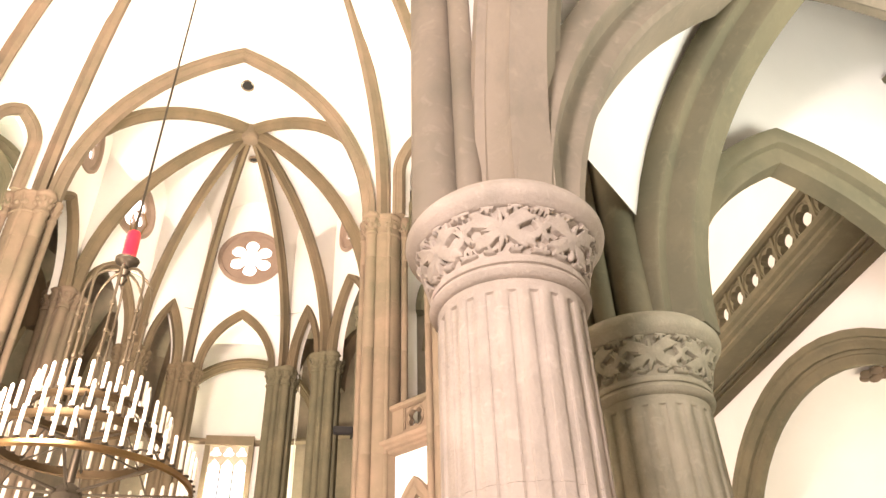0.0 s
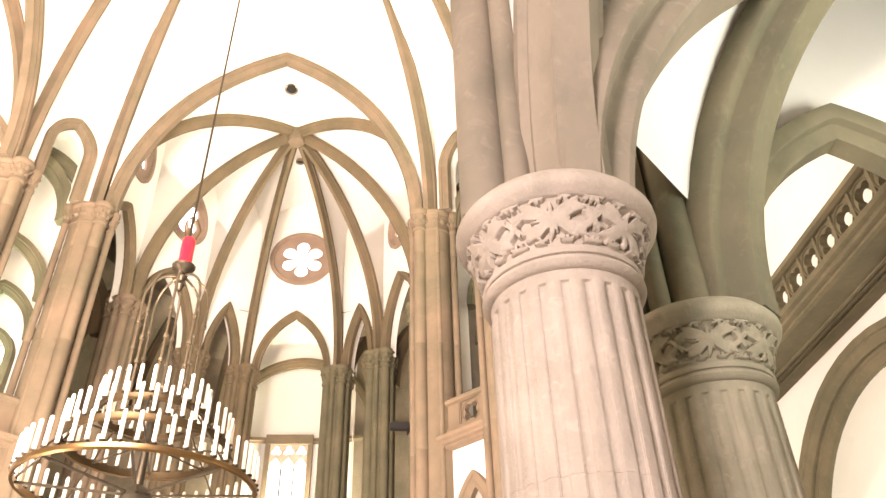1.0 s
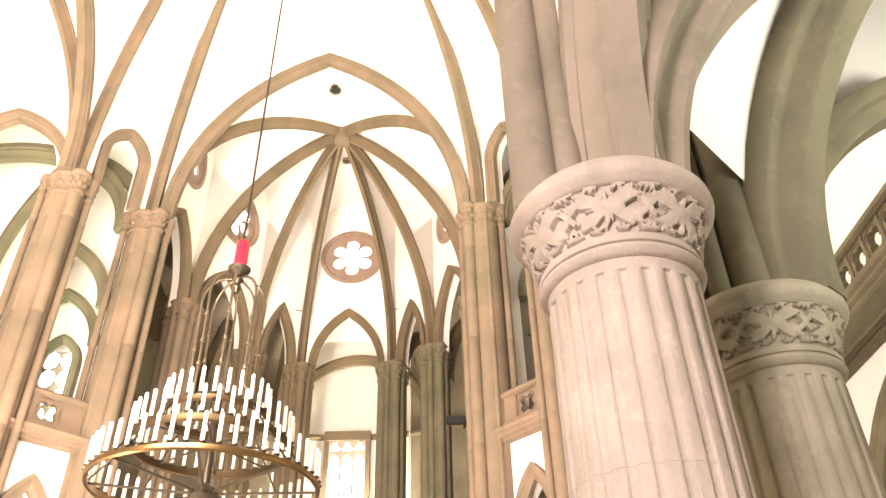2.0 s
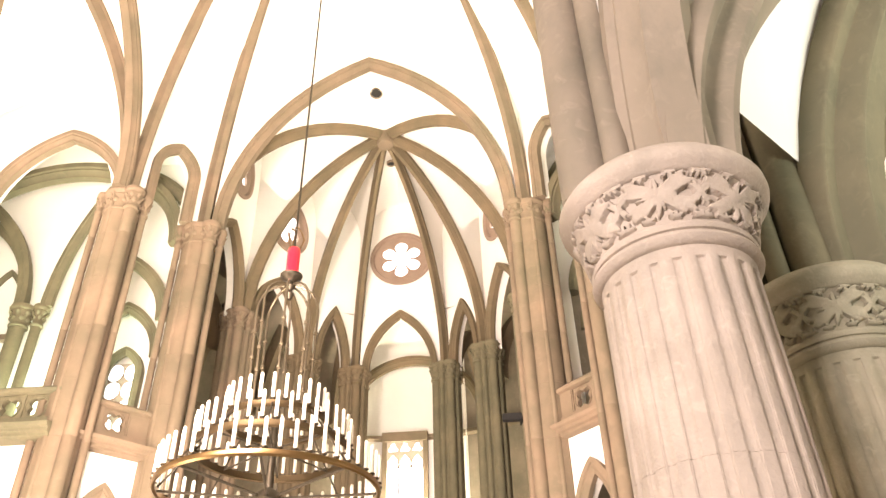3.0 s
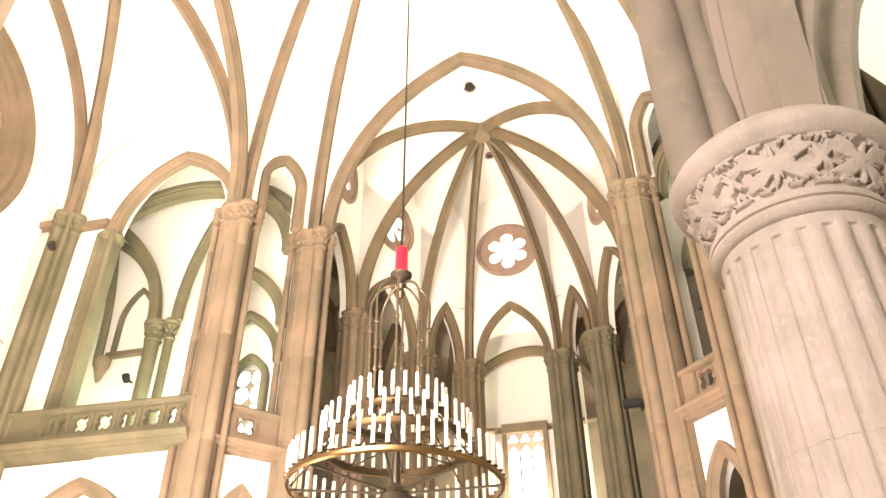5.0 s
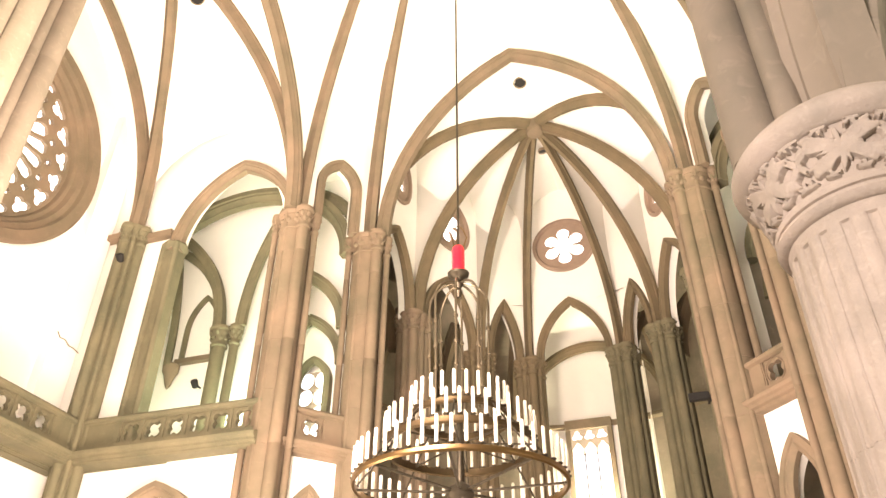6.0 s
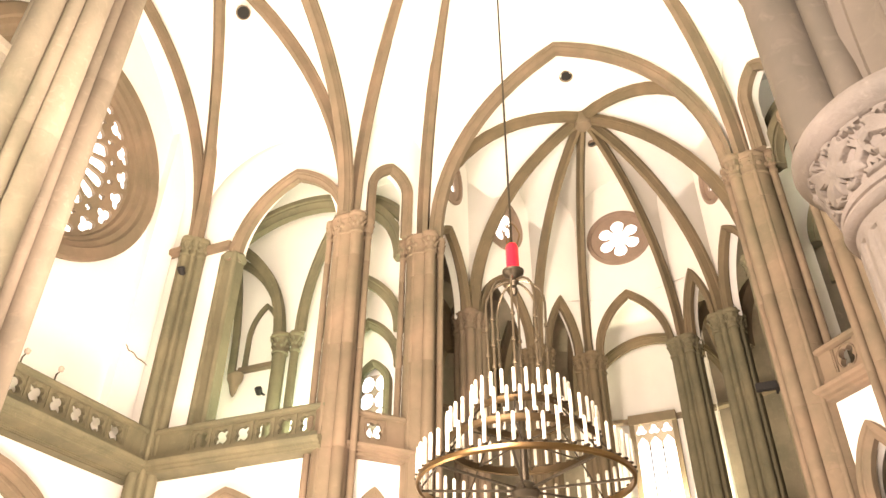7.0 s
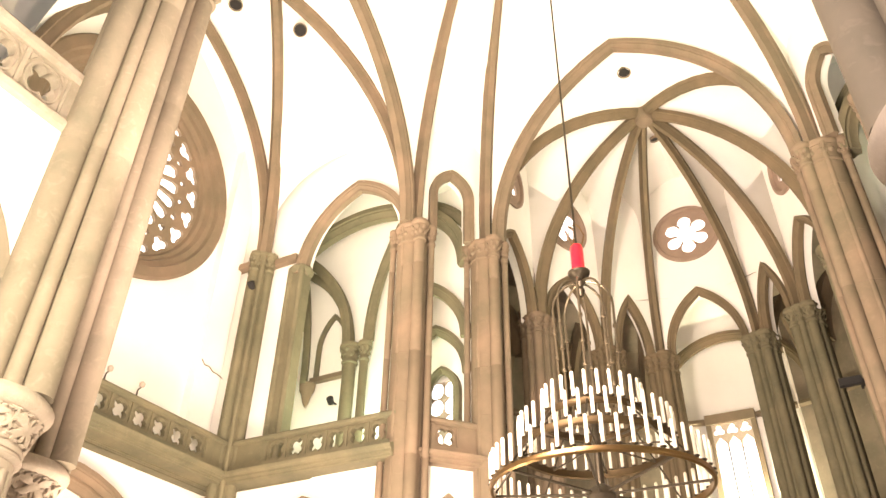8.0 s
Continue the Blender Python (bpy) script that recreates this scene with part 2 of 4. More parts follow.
def capital_mesh(q, material):
    """A small leafy capital, its top at z = 0."""
    key = round(q, 3), material.name
    if key in CAPITAL:
        return CAPITAL[key]
    bm = bmesh.new()
    lathe(bm, [(q, -0.66), (q * 1.22, -0.64), (q * 1.28, -0.6), (q * 1.22, -0.56), (q * 1.02, -0.53), (q * 1.08, -0.32), (q * 1.42, -0.2), (q * 1.38, -0.16), (q * 1.68, -0.13), (q * 1.75, -0.08), (q * 1.6, 0)], n=16)
    bodies = []
    curl = bmesh.new()
    bmesh.ops.create_icosphere(curl, subdivisions=1, radius=1, matrix=Matrix.Diagonal((q * 0.27, q * 0.39, 0.085, 1)))
    for name, mesh in (("capital", bm), ("carved_leaf", curl)):
        me = bpy.data.meshes.new(name)
        bmesh.ops.recalc_face_normals(mesh, faces=mesh.faces)
        mesh.to_mesh(me)
        mesh.free()
        me.shade_smooth()
        me.set_sharp_from_angle(angle=radians(45))
        me.materials.append(material)
        bodies.append(me)
    CAPITAL[key] = bodies
    return bodies


def capital(q, at, owner, material):
    """A capital on a shaft of radius q, with two rows of seven carved leaves."""
    body, curl = capital_mesh(q, material)
    c = new("capital", body)
    c.parent, c.location = owner, at
    for row, (z, r) in enumerate(((-0.4, q * 1.18), (-0.25, q * 1.42))):
        for k in range(7):
            a = 2 * math.pi * (k + row * 0.5) / 7
            leaf = new("carved_leaf", curl)
            leaf.parent = c
            leaf.location, leaf.rotation_euler = (r * math.cos(a), r * math.sin(a), z), (0, 0.5, a)


def pier(at, top, label, low=0.0, r=0.5, material=None, turn=0.0, group="piers of the crossing", fat=(0.33, 0.2)):
    """A clustered pier: moulded core, round shafts, and a leafy capital on each shaft."""
    material = material or STONE
    t = thing("clustered_pier", (at.x, at.y, low), label, "pier", group)
    h = top - low
    bm = bmesh.new()
    ringed = []
    for z in (0, h - 0.05):
        row = []
        for k in range(48):
            a = 2 * math.pi * k / 48 + turn
            q = r * (0.82 + 0.04 * math.cos(8 * (a - turn)))
            row.append(V(q * math.cos(a), q * math.sin(a), z))
        ringed.append(row)
    vs = grid(bm, ringed, True)
    bm.faces.new(vs[1])
    part("core", bm, material, t)
    bm = bmesh.new()
    lathe(bm, [(r * 1.06, h - 0.12), (r * 1.16, h - 0.09), (r * 1.18, h - 0.03), (r * 1.1, h)], n=32)
    part("abacus", bm, material, t)
    for k in range(8):
        a = math.pi * k / 4 + turn
        q = r * fat[k % 2]
        x, y = (r * 0.84) * math.cos(a), (r * 0.84) * math.sin(a)
        bm = bmesh.new()
        g = 0.014
        lathe(bm, [(q, 0), (q, h * 0.33), (q - g, h * 0.33 + 0.01), (q, h * 0.33 + 0.03), (q, h * 0.64), (q - g, h * 0.64 + 0.01), (q, h * 0.64 + 0.03), (q, h - 0.6)], (x, y, 0), 16)
        part("shaft", bm, material, t)
        capital(q, (x, y, h), t, material)
    return t


def choir_pier(at, top, s):
    """A broad round pier with one half shaft and two slender shafts; s: the side of the choir on which it stands."""
    t = thing("clustered_pier", (at.x, at.y, 0), "broad tan stone pier with slender shafts at the choir", "pier", "piers of the crossing")
    r = 0.43
    bm = bmesh.new()
    rows = []
    joints = [1.3 * k for k in range(1, 11) if 1.3 * k < top - 0.8]
    for z, g in [(0, 0)] + [q for z in joints for q in ((z - 0.012, 0), (z - 0.006, 0.006), (z + 0.006, 0.006), (z + 0.012, 0))] + [(top - 0.6, 0)]:
        rows.append([V((r - g) * math.cos(a), (r - g) * math.sin(a), z) for a in (2 * math.pi * k / 40 for k in range(40))])
    vs = grid(bm, rows, True)
    bm.faces.new(vs[0])
    bm.faces.new(vs[-1])
    part("core", bm, STONE, t)
    bm = bmesh.new()
    lathe(bm, [(r, -0.66), (r * 1.05, -0.645), (r * 1.07, -0.61), (r * 1.05, -0.575), (r * 0.99, -0.555), (r * 1.0, -0.36), (r * 1.06, -0.24), (r * 1.1, -0.2), (r * 1.07, -0.17), (r * 1.13, -0.13), (r * 1.18, -0.1), (r * 1.18, -0.04), (r * 1.1, 0)], (0, 0, top), 40)
    bell = part("capital", bm, STONE, t)
    curl = capital_mesh(0.22, STONE)[1]
    for k in range(12):
        a = 2 * math.pi * k / 12
        leaf = new("carved_leaf", curl)
        leaf.parent, leaf.location, leaf.rotation_euler = bell, (r * 1.03 * math.cos(a), r * 1.03 * math.sin(a), top - 0.36), (0, 0.3, a)
    for angle, far, q in ((217, 0.47, 0.15), (172, 0.55, 0.085), (338, 0.53, 0.085), (280, 0.4, 0.06), (30, 0.46, 0.12), (100, 0.46, 0.12)):
        a = radians(angle if s > 0 else 180 - angle)
        x, y = far * math.cos(a), far * math.sin(a)
        bm = bmesh.new()
        rings = [(q, 0)]
        for z in joints[1::2]:
            rings += [(q, z - 0.01), (q - 0.006, z), (q, z + 0.01)]
        lathe(bm, rings + [(q, top - 0.6)], (x, y, 0), 18)
        part("shaft", bm, STONE, t)
        capital(q, (x, y, top), t, STONE)


for p in (L1, L2, R1, R2):
    choir_pier(p, CAP, p.x)
# corner shafts take the olive tone in place of deeper shade
for p in (TL, TR, SL, V(10.85, 5.45, CAP)):
    pier(p, p.z, "stone corner shafts at the transept wall, coloured as in shade", r=0.36, material=OLIVE_SHADE, group="piers of the transepts")
# one stone in three tones, from lit on the left to shaded right
for p, m, text in zip(APSE, (STONE, UMBER_SHADE, UMBER_SHADE, OLIVE_SHADE, OLIVE_SHADE, OLIVE_SHADE), ("tan", "brown-shaded", "brown-shaded", "green-shaded", "green-shaded", "green-shaded")):
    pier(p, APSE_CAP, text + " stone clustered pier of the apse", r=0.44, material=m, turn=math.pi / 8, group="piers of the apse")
# the shafts on N2 are coloured olive to read as shaded
for p, o, m in ((N, V(-0.13, 0.08, 0), GREY), (M, V(0.13, 0.08, 0), GREY), (N2, V(-0.2, 0.12, 0), OLIVE_SHADE), (M2, V(0.2, 0.12, 0), GREY)):
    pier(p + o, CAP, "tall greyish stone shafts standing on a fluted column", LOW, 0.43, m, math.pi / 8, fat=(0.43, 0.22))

# ---- fluted columns ----


def blade(u, v, su, sv, arms, rng):
    """How far points lie outside a toothed leaf, su by sv in half size; arms: (angle, reach, breadth) of its lobes."""
    rho, th = np.hypot(u / su, v / sv), np.arctan2(v / sv, u / su)
    reach = np.full(u.shape, 0.46)
    for angle, far, wide in arms:
        off = (th - angle + rng.uniform(-0.08, 0.08) + math.pi) % (2 * math.pi) - math.pi
        reach = np.maximum(reach, far * rng.uniform(0.93, 1.05) * np.exp(-(off / wide) ** 4))
    reach = reach + 0.085 * np.cos(17 * th + rng.uniform(0, 6)) + 0.02 * np.cos(29 * th + rng.uniform(0, 6))
    return (rho - reach) * 0.12


def leaf_mesh(R, z0, seed, material):
    """A carved leaf standing proud of a round drum that widens upwards, with toothed lobes and hollows between them."""
    rng = random.Random(seed)
    nu, nv, hu, hv = 96, 66, 0.233, 0.172
    squeeze = 0.9
    u, v = np.meshgrid(np.linspace(-hu, hu, nu), np.linspace(-hv, hv, nv), indexing="ij")
    turns = [radians(k) for k in (38, 142, 218, 322)]
    d = blade(u, v, 0.2, 0.165, [(k, 1.12, 0.5) for k in turns] + [(math.pi / 2, 0.72, 0.2), (-math.pi / 2, 0.78, 0.22), (0, 0.62, 0.16), (math.pi, 0.58, 0.16)], rng)
    for s in (-1, 1):
        d = np.minimum(d, blade(u - s * 0.238, v - 0.004, 0.085, 0.1, [(k * math.pi / 2 + 0.75, 0.95, 0.55) for k in range(4)], rng))
        d = np.minimum(d, blade(u - s * 0.075, v - 0.148, 0.058, 0.05, [(k * 1.25, 0.8, 0.55) for k in range(5)], rng))
        d = np.minimum(d, blade(u - s * 0.08, v + 0.15, 0.058, 0.05, [(k * 1.25 + 0.5, 0.8, 0.55) for k in range(5)], rng))
        d = np.minimum(d, blade(u - s * 0.215, v - 0.15, 0.055, 0.045, [(k * 1.25, 0.9, 0.55) for k in range(5)], rng))
        d = np.minimum(d, blade(u - s * 0.215, v + 0.15, 0.055, 0.045, [(k * 1.25, 0.9, 0.55) for k in range(5)], rng))
    d = np.maximum(d, np.abs(v) - 0.162)
    dip = 0.004 * np.sin(u * 38 + seed) * np.sin(v * 46 + 1.7 * seed)
    lift = 0.014 + 0.012 * np.sqrt(np.clip(-d / 0.016, 0, 1)) + dip - 0.016 * np.clip(1 - (v + 0.172) / 0.08, 0, 1)
    z = z0 + v * squeeze
    rad = R + 0.1 * np.maximum(0.0, (z - 4.34) / 0.3) ** 1.6 + np.where(d < 0, lift, -0.03)
    ang = u / R
    bm = bmesh.new()
    inside = d < 0
    verts = {}

    def vert(i, j):
        if (i, j) not in verts:
            verts[i, j] = bm.verts.new((rad[i, j] * math.cos(ang[i, j]), rad[i, j] * math.sin(ang[i, j]), z[i, j]))
        return verts[i, j]
    for i in range(nu - 1):
        for j in range(nv - 1):
            if inside[i:i + 2, j:j + 2].any():
                bm.faces.new((vert(i, j), vert(i + 1, j), vert(i + 1, j + 1), vert(i, j + 1)))
    me = bpy.data.meshes.new("leaf")
    bmesh.ops.recalc_face_normals(bm, faces=bm.faces)
    bm.to_mesh(me)
    bm.free()
    me.shade_smooth()
    me.set_sharp_from_angle(angle=radians(50))
    me.materials.append(material)
    return me


def fluted_column(at, material, label):
    t = thing("fluted_column", (at.x, at.y, 0), label, "column", "fluted columns of the nave")
    n, r = 22, 0.5
    lo = 0.0
    for hi in (1.45, 2.92, 4.15):
        bm = bmesh.new()
        rows = []
        last = hi > 4.0
        for z, k in ((lo + 0.0015, 1.0), (hi - (0.085 if last else 0.003), 1.0), (hi - (0.075 if last else 0.0015), 0.0 if last else 1.0), (hi, 0.0 if last else 1.0)):
            ring = []
            for i in range(n):
                for f, q in ((0.0, 0), (0.2, -0.003), (0.47, 0), (0.49, 0.004), (0.53, 0.005), (0.55, 0.012), (0.62, 0.017), (0.72, 0.019), (0.83, 0.017), (0.92, 0.012), (0.94, 0.005), (0.98, 0.004)):
                    a = 2 * math.pi * (i + f) / n
                    q = (r - q * k) * (1 - 0.012 * z)
                    ring.append(V(q * math.cos(a), q * math.sin(a), z))
            rows.append(ring)
        vs = grid(bm, rows, True)
        bm.faces.new(vs[0])
        bm.faces.new(vs[-1])
        part("drum", bm, material, t)
        lo = hi
    bm = bmesh.new()
    lathe(bm, [(0.47, 4.15), (0.49, 4.155), (0.515, 4.17), (0.528, 4.2), (0.522, 4.22), (0.498, 4.23), (0.498, 4.242), (0.515, 4.248), (0.522, 4.27), (0.515, 4.29), (0.495, 4.3)], n=56)
    part("astragal", bm, material, t)
    bm = bmesh.new()
    lathe(bm, [(0.495, 4.3), (0.51, 4.41), (0.55, 4.54), (0.595, 4.61), (0.61, 4.63)], n=56)
    drum = part("capital", bm, material, t)
    bm = bmesh.new()
    lathe(bm, [(0.595, 4.605), (0.622, 4.612), (0.636, 4.63), (0.656, 4.645), (0.674, 4.67), (0.682, 4.7), (0.678, 4.735), (0.662, 4.755), (0.655, 4.77), (0.635, 4.785), (0.62, LOW)], n=56)
    part("abacus", bm, material, t)
    leaves = [leaf_mesh(0.515, 4.462, seed, material) for seed in (3, 8, 21)]
    for k in range(7):
        a = new("leaf", leaves[k % 3])
        a.parent, a.rotation_euler = drum, (0, 0, 2 * math.pi * k / 7 - 1.84)
    return t


col = fluted_column(N, PALE, "pale fluted stone column with a leafy capital")
for p in (M, M2, *[V(s * 4.51, y, 0) for s in (-1, 1) for y in NAVE_Y]):
    copy_thing(col, pose(p.x, p.y, 0, 0, 0, 17 * p.x))
# the same column again, its colour greened as if shaded
fluted_column(N2, PALE_SHADED, "weathered fluted stone column with a leafy capital, greened as in shade")

# ---- vault ribs ----
vault = thing("vault_ribs", (0, 0, 0), "tan stone ribs of the vault", "rib", kind="structure")
for p in (L1, L2, R1, R2, N, N2, M, M2):
    rib(half_arch(p, MID), 0.36, 0.36, parent=vault)


def inset(a, b, k=0.32):
    d = V(b.x - a.x, b.y - a.y, 0).normalized() * k
    return a + d, b - d


for a, b, h in ((L2, R2, 6.34), (L1, M2, 6.42), (R1, N2, 6.42), (N, M, 6.42)):
    rib(pointed(*inset(a, b), h), 0.44, 0.3, "arch_rib", vault)
SIDES = []
for sgn, wall in ((-1, (TL, L1, M2, SL)), (1, (TR, R1, N2, SR))):
    c = V(sgn * 8.45, 10.15, 21.7)
    SIDES.append((sgn, wall, c))
    for p in wall:
        rib(half_arch(p, c), 0.4, 0.36, parent=vault)
    rib(pointed(wall[0], wall[3], 6.6), 0.3, 0.3, "arch_rib", vault)
    a = wall[1] - V(sgn * 0.1, 0.1, 0.4)
    rib(pointed(V(sgn * 9.75, a.y, a.z), a, 2.75), 0.42, 0.28, "arch_rib", vault)
# apse ribs use the umber tone to look less lit
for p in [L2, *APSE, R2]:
    rib(half_arch(V(p.x, p.y, max(p.z, APSE_CAP)), BOSS), 0.3, 0.34, parent=vault, material=UMBER_SHADE)
for a, b in ((L2, L1), (R2, R1), (M, M2), (N, N2)):
    d = (b - a).normalized() * 0.42
    s = V(0, 0, 1.5)
    path = pointed(a + d + s, b - d + s, 0.95, 8)
    path = [a + d, a + d + s * 0.5] + path + [b - d + s * 0.5, b - d]
    rib(path, 0.34, 0.24, "arch_rib", vault)
pts = [L2, *APSE, R2]
# apse arches get the same umber shade in their colour
for a, b in zip(pts, pts[1:]):
    a, b = V(a.x, a.y, APSE_CAP), V(b.x, b.y, APSE_CAP)
    d = (b - a).normalized() * 0.3
    half = (b - a).length / 2 - 0.3
    rib(pointed(a + d, b - d, max(2.3, half * 1.15)), 0.36, 0.22, "arch_rib", vault, UMBER_SHADE)
bm = bmesh.new()
lathe(bm, [(0.1, -0.62), (0.26, -0.58), (0.3, -0.5), (0.3, -0.42), (0.24, -0.36), (0.26, -0.1), (0.2, 0.05)], BOSS, 20)
tagged(obj("vault_boss", bm, STONE, None, True), "round carved stone boss where the apse ribs meet", "boss", kind="structure")

# ---- vault webs ----
bm = bmesh.new()


def bay(a, b, c, rise, stilt=0.0, shift=0.0):
    top = (V(a.x, a.y, 0) + V(b.x, b.y, 0)) / 2 + V(0, 0, a.z + rise)
    for p, e in zip((a, b), inset(a, b, shift)):
        edge = stilted(e, top, stilt) if stilt else half_arch(e, top)
        web(bm, edge, half_arch(p, c), 5)


bay(L2, R2, MID, 6.34, 0.0, 0.32)
bay(L1, M2, MID, 6.42, 0.0, 0.32)
bay(R1, N2, MID, 6.42, 0.0, 0.32)
bay(N, M, MID, 6.42, 0.0, 0.32)
for a, b in ((L2, L1), (R2, R1), (M, M2), (N, N2)):
    bay(a, b, MID, 4.2, 3.0)
for sgn, wall, c in SIDES:
    bay(wall[1], wall[2], c, 6.42, 0.0, 0.32)
    bay(wall[0], wall[3], c, 6.6)
    bay(wall[0], wall[1], c, 3.4, 0.8)
    bay(wall[3], wall[2], c, 3.4, 0.8)
bay(L2, R2, BOSS, 6.34, 0.0, 0.32)
for a, b in zip(pts, pts[1:]):
    bay(V(a.x, a.y, APSE_CAP), V(b.x, b.y, APSE_CAP), BOSS, 7.4, 5.6)
edge = [V(-11.0, 14.3, 8.0)] + pointed(TL, V(SL.x, SL.y, TL.z), 6.6) + [V(-11.0, 5.6, 8.0)]
web(bm, edge, [p - V(0.92, 0, 0) for p in edge], 3)
edge = pointed(N, M, 6.3)
web(bm, edge, [p + V(0, -20.3, 0) for p in edge], 4)
tagged(obj("ceiling", bm, PLASTER, smooth=True), "white plastered rib vault", "ceiling", kind="structure")


def vent(at, down, r=0.22):
    """A round dark vent with a stone rim, let into the vault."""
    bm = bmesh.new()
    lathe(bm, [(r * 0.9, 0.06), (r * 0.98, 0.02), (r * 1.0, -0.04), (r * 0.95, -0.05), (r * 0.9, -0.03)], n=24, cap=False)
    t = thing("ceiling_vent", at, "dark round ventilation hole in the white vault", "vent", "vents of the vault")
    t.rotation_euler = (-Vector(down)).to_track_quat("Z", "Y").to_euler()
    part("rim", bm, STONE, t)
    bm = bmesh.new()
    lathe(bm, [(r * 0.93, -0.03), (r * 0.84, -0.02), (r * 0.82, 0.03), (r * 0.8, 0.04)], n=24, cap=False)
    part("inner_ring", bm, GREY, t)
    # flat black disc that paints the dark inside of the hole
    bm = bmesh.new()
    lathe(bm, [(r * 0.83, 0.0), (r * 0.3, 0.01)], n=24)
    part("opening", bm, BLACK, t)


# ---- walls ----


bm = bmesh.new()
ROSE_Y, ROSE_Z, ROSE_R = 9.7, 15.65, 3.45
plate(bm, lambda u, v, w: V(-11.9 - w, ROSE_Y + u, ROSE_Z + v), lambda a: ROSE_R, 8.3, 7.7, 0.5, 64)
arch_wall(bm, V(-11.9, 1.85, 0), V(0, 1, 0), 0, 16.6, 0, 8.0, 8.35, 3.35, 3.9, 3.3, 0.5)
box(bm, (-11.9, 13.2, 8.1), (-11.62, 14.1, 22))
tagged(obj("wall_west", bm, PLASTER), "white plastered transept end wall with a rose window", "wall", kind="structure")
bm = bmesh.new()
arch_wall(bm, V(10.9, 1.85, 0), V(0, 1, 0), 0, 16.6, 0, 24, 8.35, 3.35, 3.9, 3.3, -0.5)
tagged(obj("wall_east", bm, PLASTER), "white plastered transept end wall with an arch", "wall", kind="structure")
# the lower right wall is grey to stand for a dim gallery
for s, name, mat, text, z0, z1 in ((-1, "wall_gallery_left", PLASTER, "white plastered wall behind the gallery", 0, 18.3), (1, "wall_gallery_right", GREY, "wall behind the gallery, greyed as in shade", 0, 12.6), (1, "wall_gallery_upper", PLASTER, "white plastered wall above the gallery", 12.6, 18.3)):
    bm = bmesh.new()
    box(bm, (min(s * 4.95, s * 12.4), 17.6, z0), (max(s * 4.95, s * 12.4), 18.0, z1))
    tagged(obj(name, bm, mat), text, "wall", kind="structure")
bm = bmesh.new()
box(bm, (5.1, 17.3, 8.0), (5.4, 17.6, 14.4))
tagged(obj("wall_gallery_jamb", bm, PLASTER), "narrow white plastered pilaster in the gallery", "wall", kind="structure")
bm = bmesh.new()
for s in (-1, 1):
    box(bm, (min(s * 12.4, s * 14.6), 1.4, 0), (max(s * 12.4, s * 14.6), 1.85, 9))
    box(bm, (min(s * 12.4, s * 14.6), 18.45, 0), (max(s * 12.4, s * 14.6), 18.9, 9))
    box(bm, (min(s * 14.2, s * 14.6), 1.85, 0), (max(s * 14.2, s * 14.6), 18.45, 9))
    box(bm, (min(s * 11.4, s * 14.6), 1.85, 8.3), (max(s * 11.4, s * 14.6), 18.45, 8.6))
tagged(obj("wall_chapel", bm, PLASTER), "white plastered walls of the side chapels", "wall", kind="structure")

arches = thing("arch_mouldings", (0, 0, 0), "moulded stone arches set in the white walls", "arch", kind="structure")


def jambed(a, b, rise, foot):
    path = pointed(a, b, rise, 12)
    return [V(a.x, a.y, foot)] + path + [V(b.x, b.y, foot)]


bm = bmesh.new()
for sgn, wall, c in SIDES:
    p, q = wall[0], wall[1]
    # beneath and above the gallery
    arch_wall(bm, V(min(p.x, q.x), 14.62, 0), V(1, 0, 0), 0, abs(p.x - q.x), 0, 7.8, abs(p.x - q.x) / 2, 1.5, 4.9, 1.95, 0.4)
    w = abs(p.x - q.x)
    cs = w - 2.02 if sgn < 0 else 2.02
    arch_wall(bm, V(min(p.x, q.x), 14.52, 0), V(1, 0, 0), 0, w, 8.0, 22.5, cs, 1.66, 14.2, 2.55, 0.4)
    m = (p + q) / 2
    rib(jambed(V(m.x - 1.75, 14.55, 4.9), V(m.x + 1.75, 14.55, 4.9), 2.35, 0), 0.4, 0.3, "arch_trim", arches)
    # the narrow slanting bays
for a, b in ((L1, L2), (R2, R1), (M, M2), (N2, N)):
    ln = (b - a).length
    d = (b - a).normalized()
    if a is not M and a is not N2:
        arch_wall(bm, V(a.x, a.y, 0), d, 0, ln, 0, 7.8, ln / 2, 0.48, 5.9, 0.95, 0.3)
        m = (a + b) / 2
        rib(jambed(V(*(m - d * 0.6).xy, 5.9), V(*(m + d * 0.6).xy, 5.9), 1.25, 0), 0.3, 0.24, "arch_trim", arches)
    arch_wall(bm, V(a.x, a.y, 0), d, 0, ln, 14.43, 22.5, ln / 2, 0.46, 15.85, 0.8, 0.3)
tagged(obj("wall_crossing", bm, PLASTER), "white plastered walls between the crossing piers", "wall", kind="structure")

# jambs of the gallery arches
for sgn in (-1, 1):
    t = thing("gallery_pier", (sgn * 9.75, 14.6, 8.0), "moulded stone half pier of the gallery arch", "pier", "piers of the gallery")
    bm = bmesh.new()
    box(bm, (-0.24, -0.18, 0), (0.24, 0.3, 6.2))
    bmesh.ops.bevel(bm, geom=bm.edges[:], offset=0.06, segments=2, affect="EDGES")
    # olive colour gives the half piers their shade
    part("core", bm, OLIVE_SHADE, t)
    for dx in (-0.2, 0.2):
        bm = bmesh.new()
        lathe(bm, [(0.09, 0), (0.09, 6.2)], (dx, -0.16, 0), 12)
        part("shaft", bm, OLIVE_SHADE, t)
    bm = bmesh.new()
    lathe(bm, [(0.3, 6.0), (0.36, 6.08), (0.38, 6.2), (0.34, 6.26)], (0, 0.05, 0), 8)
    part("capital", bm, OLIVE_SHADE, t)

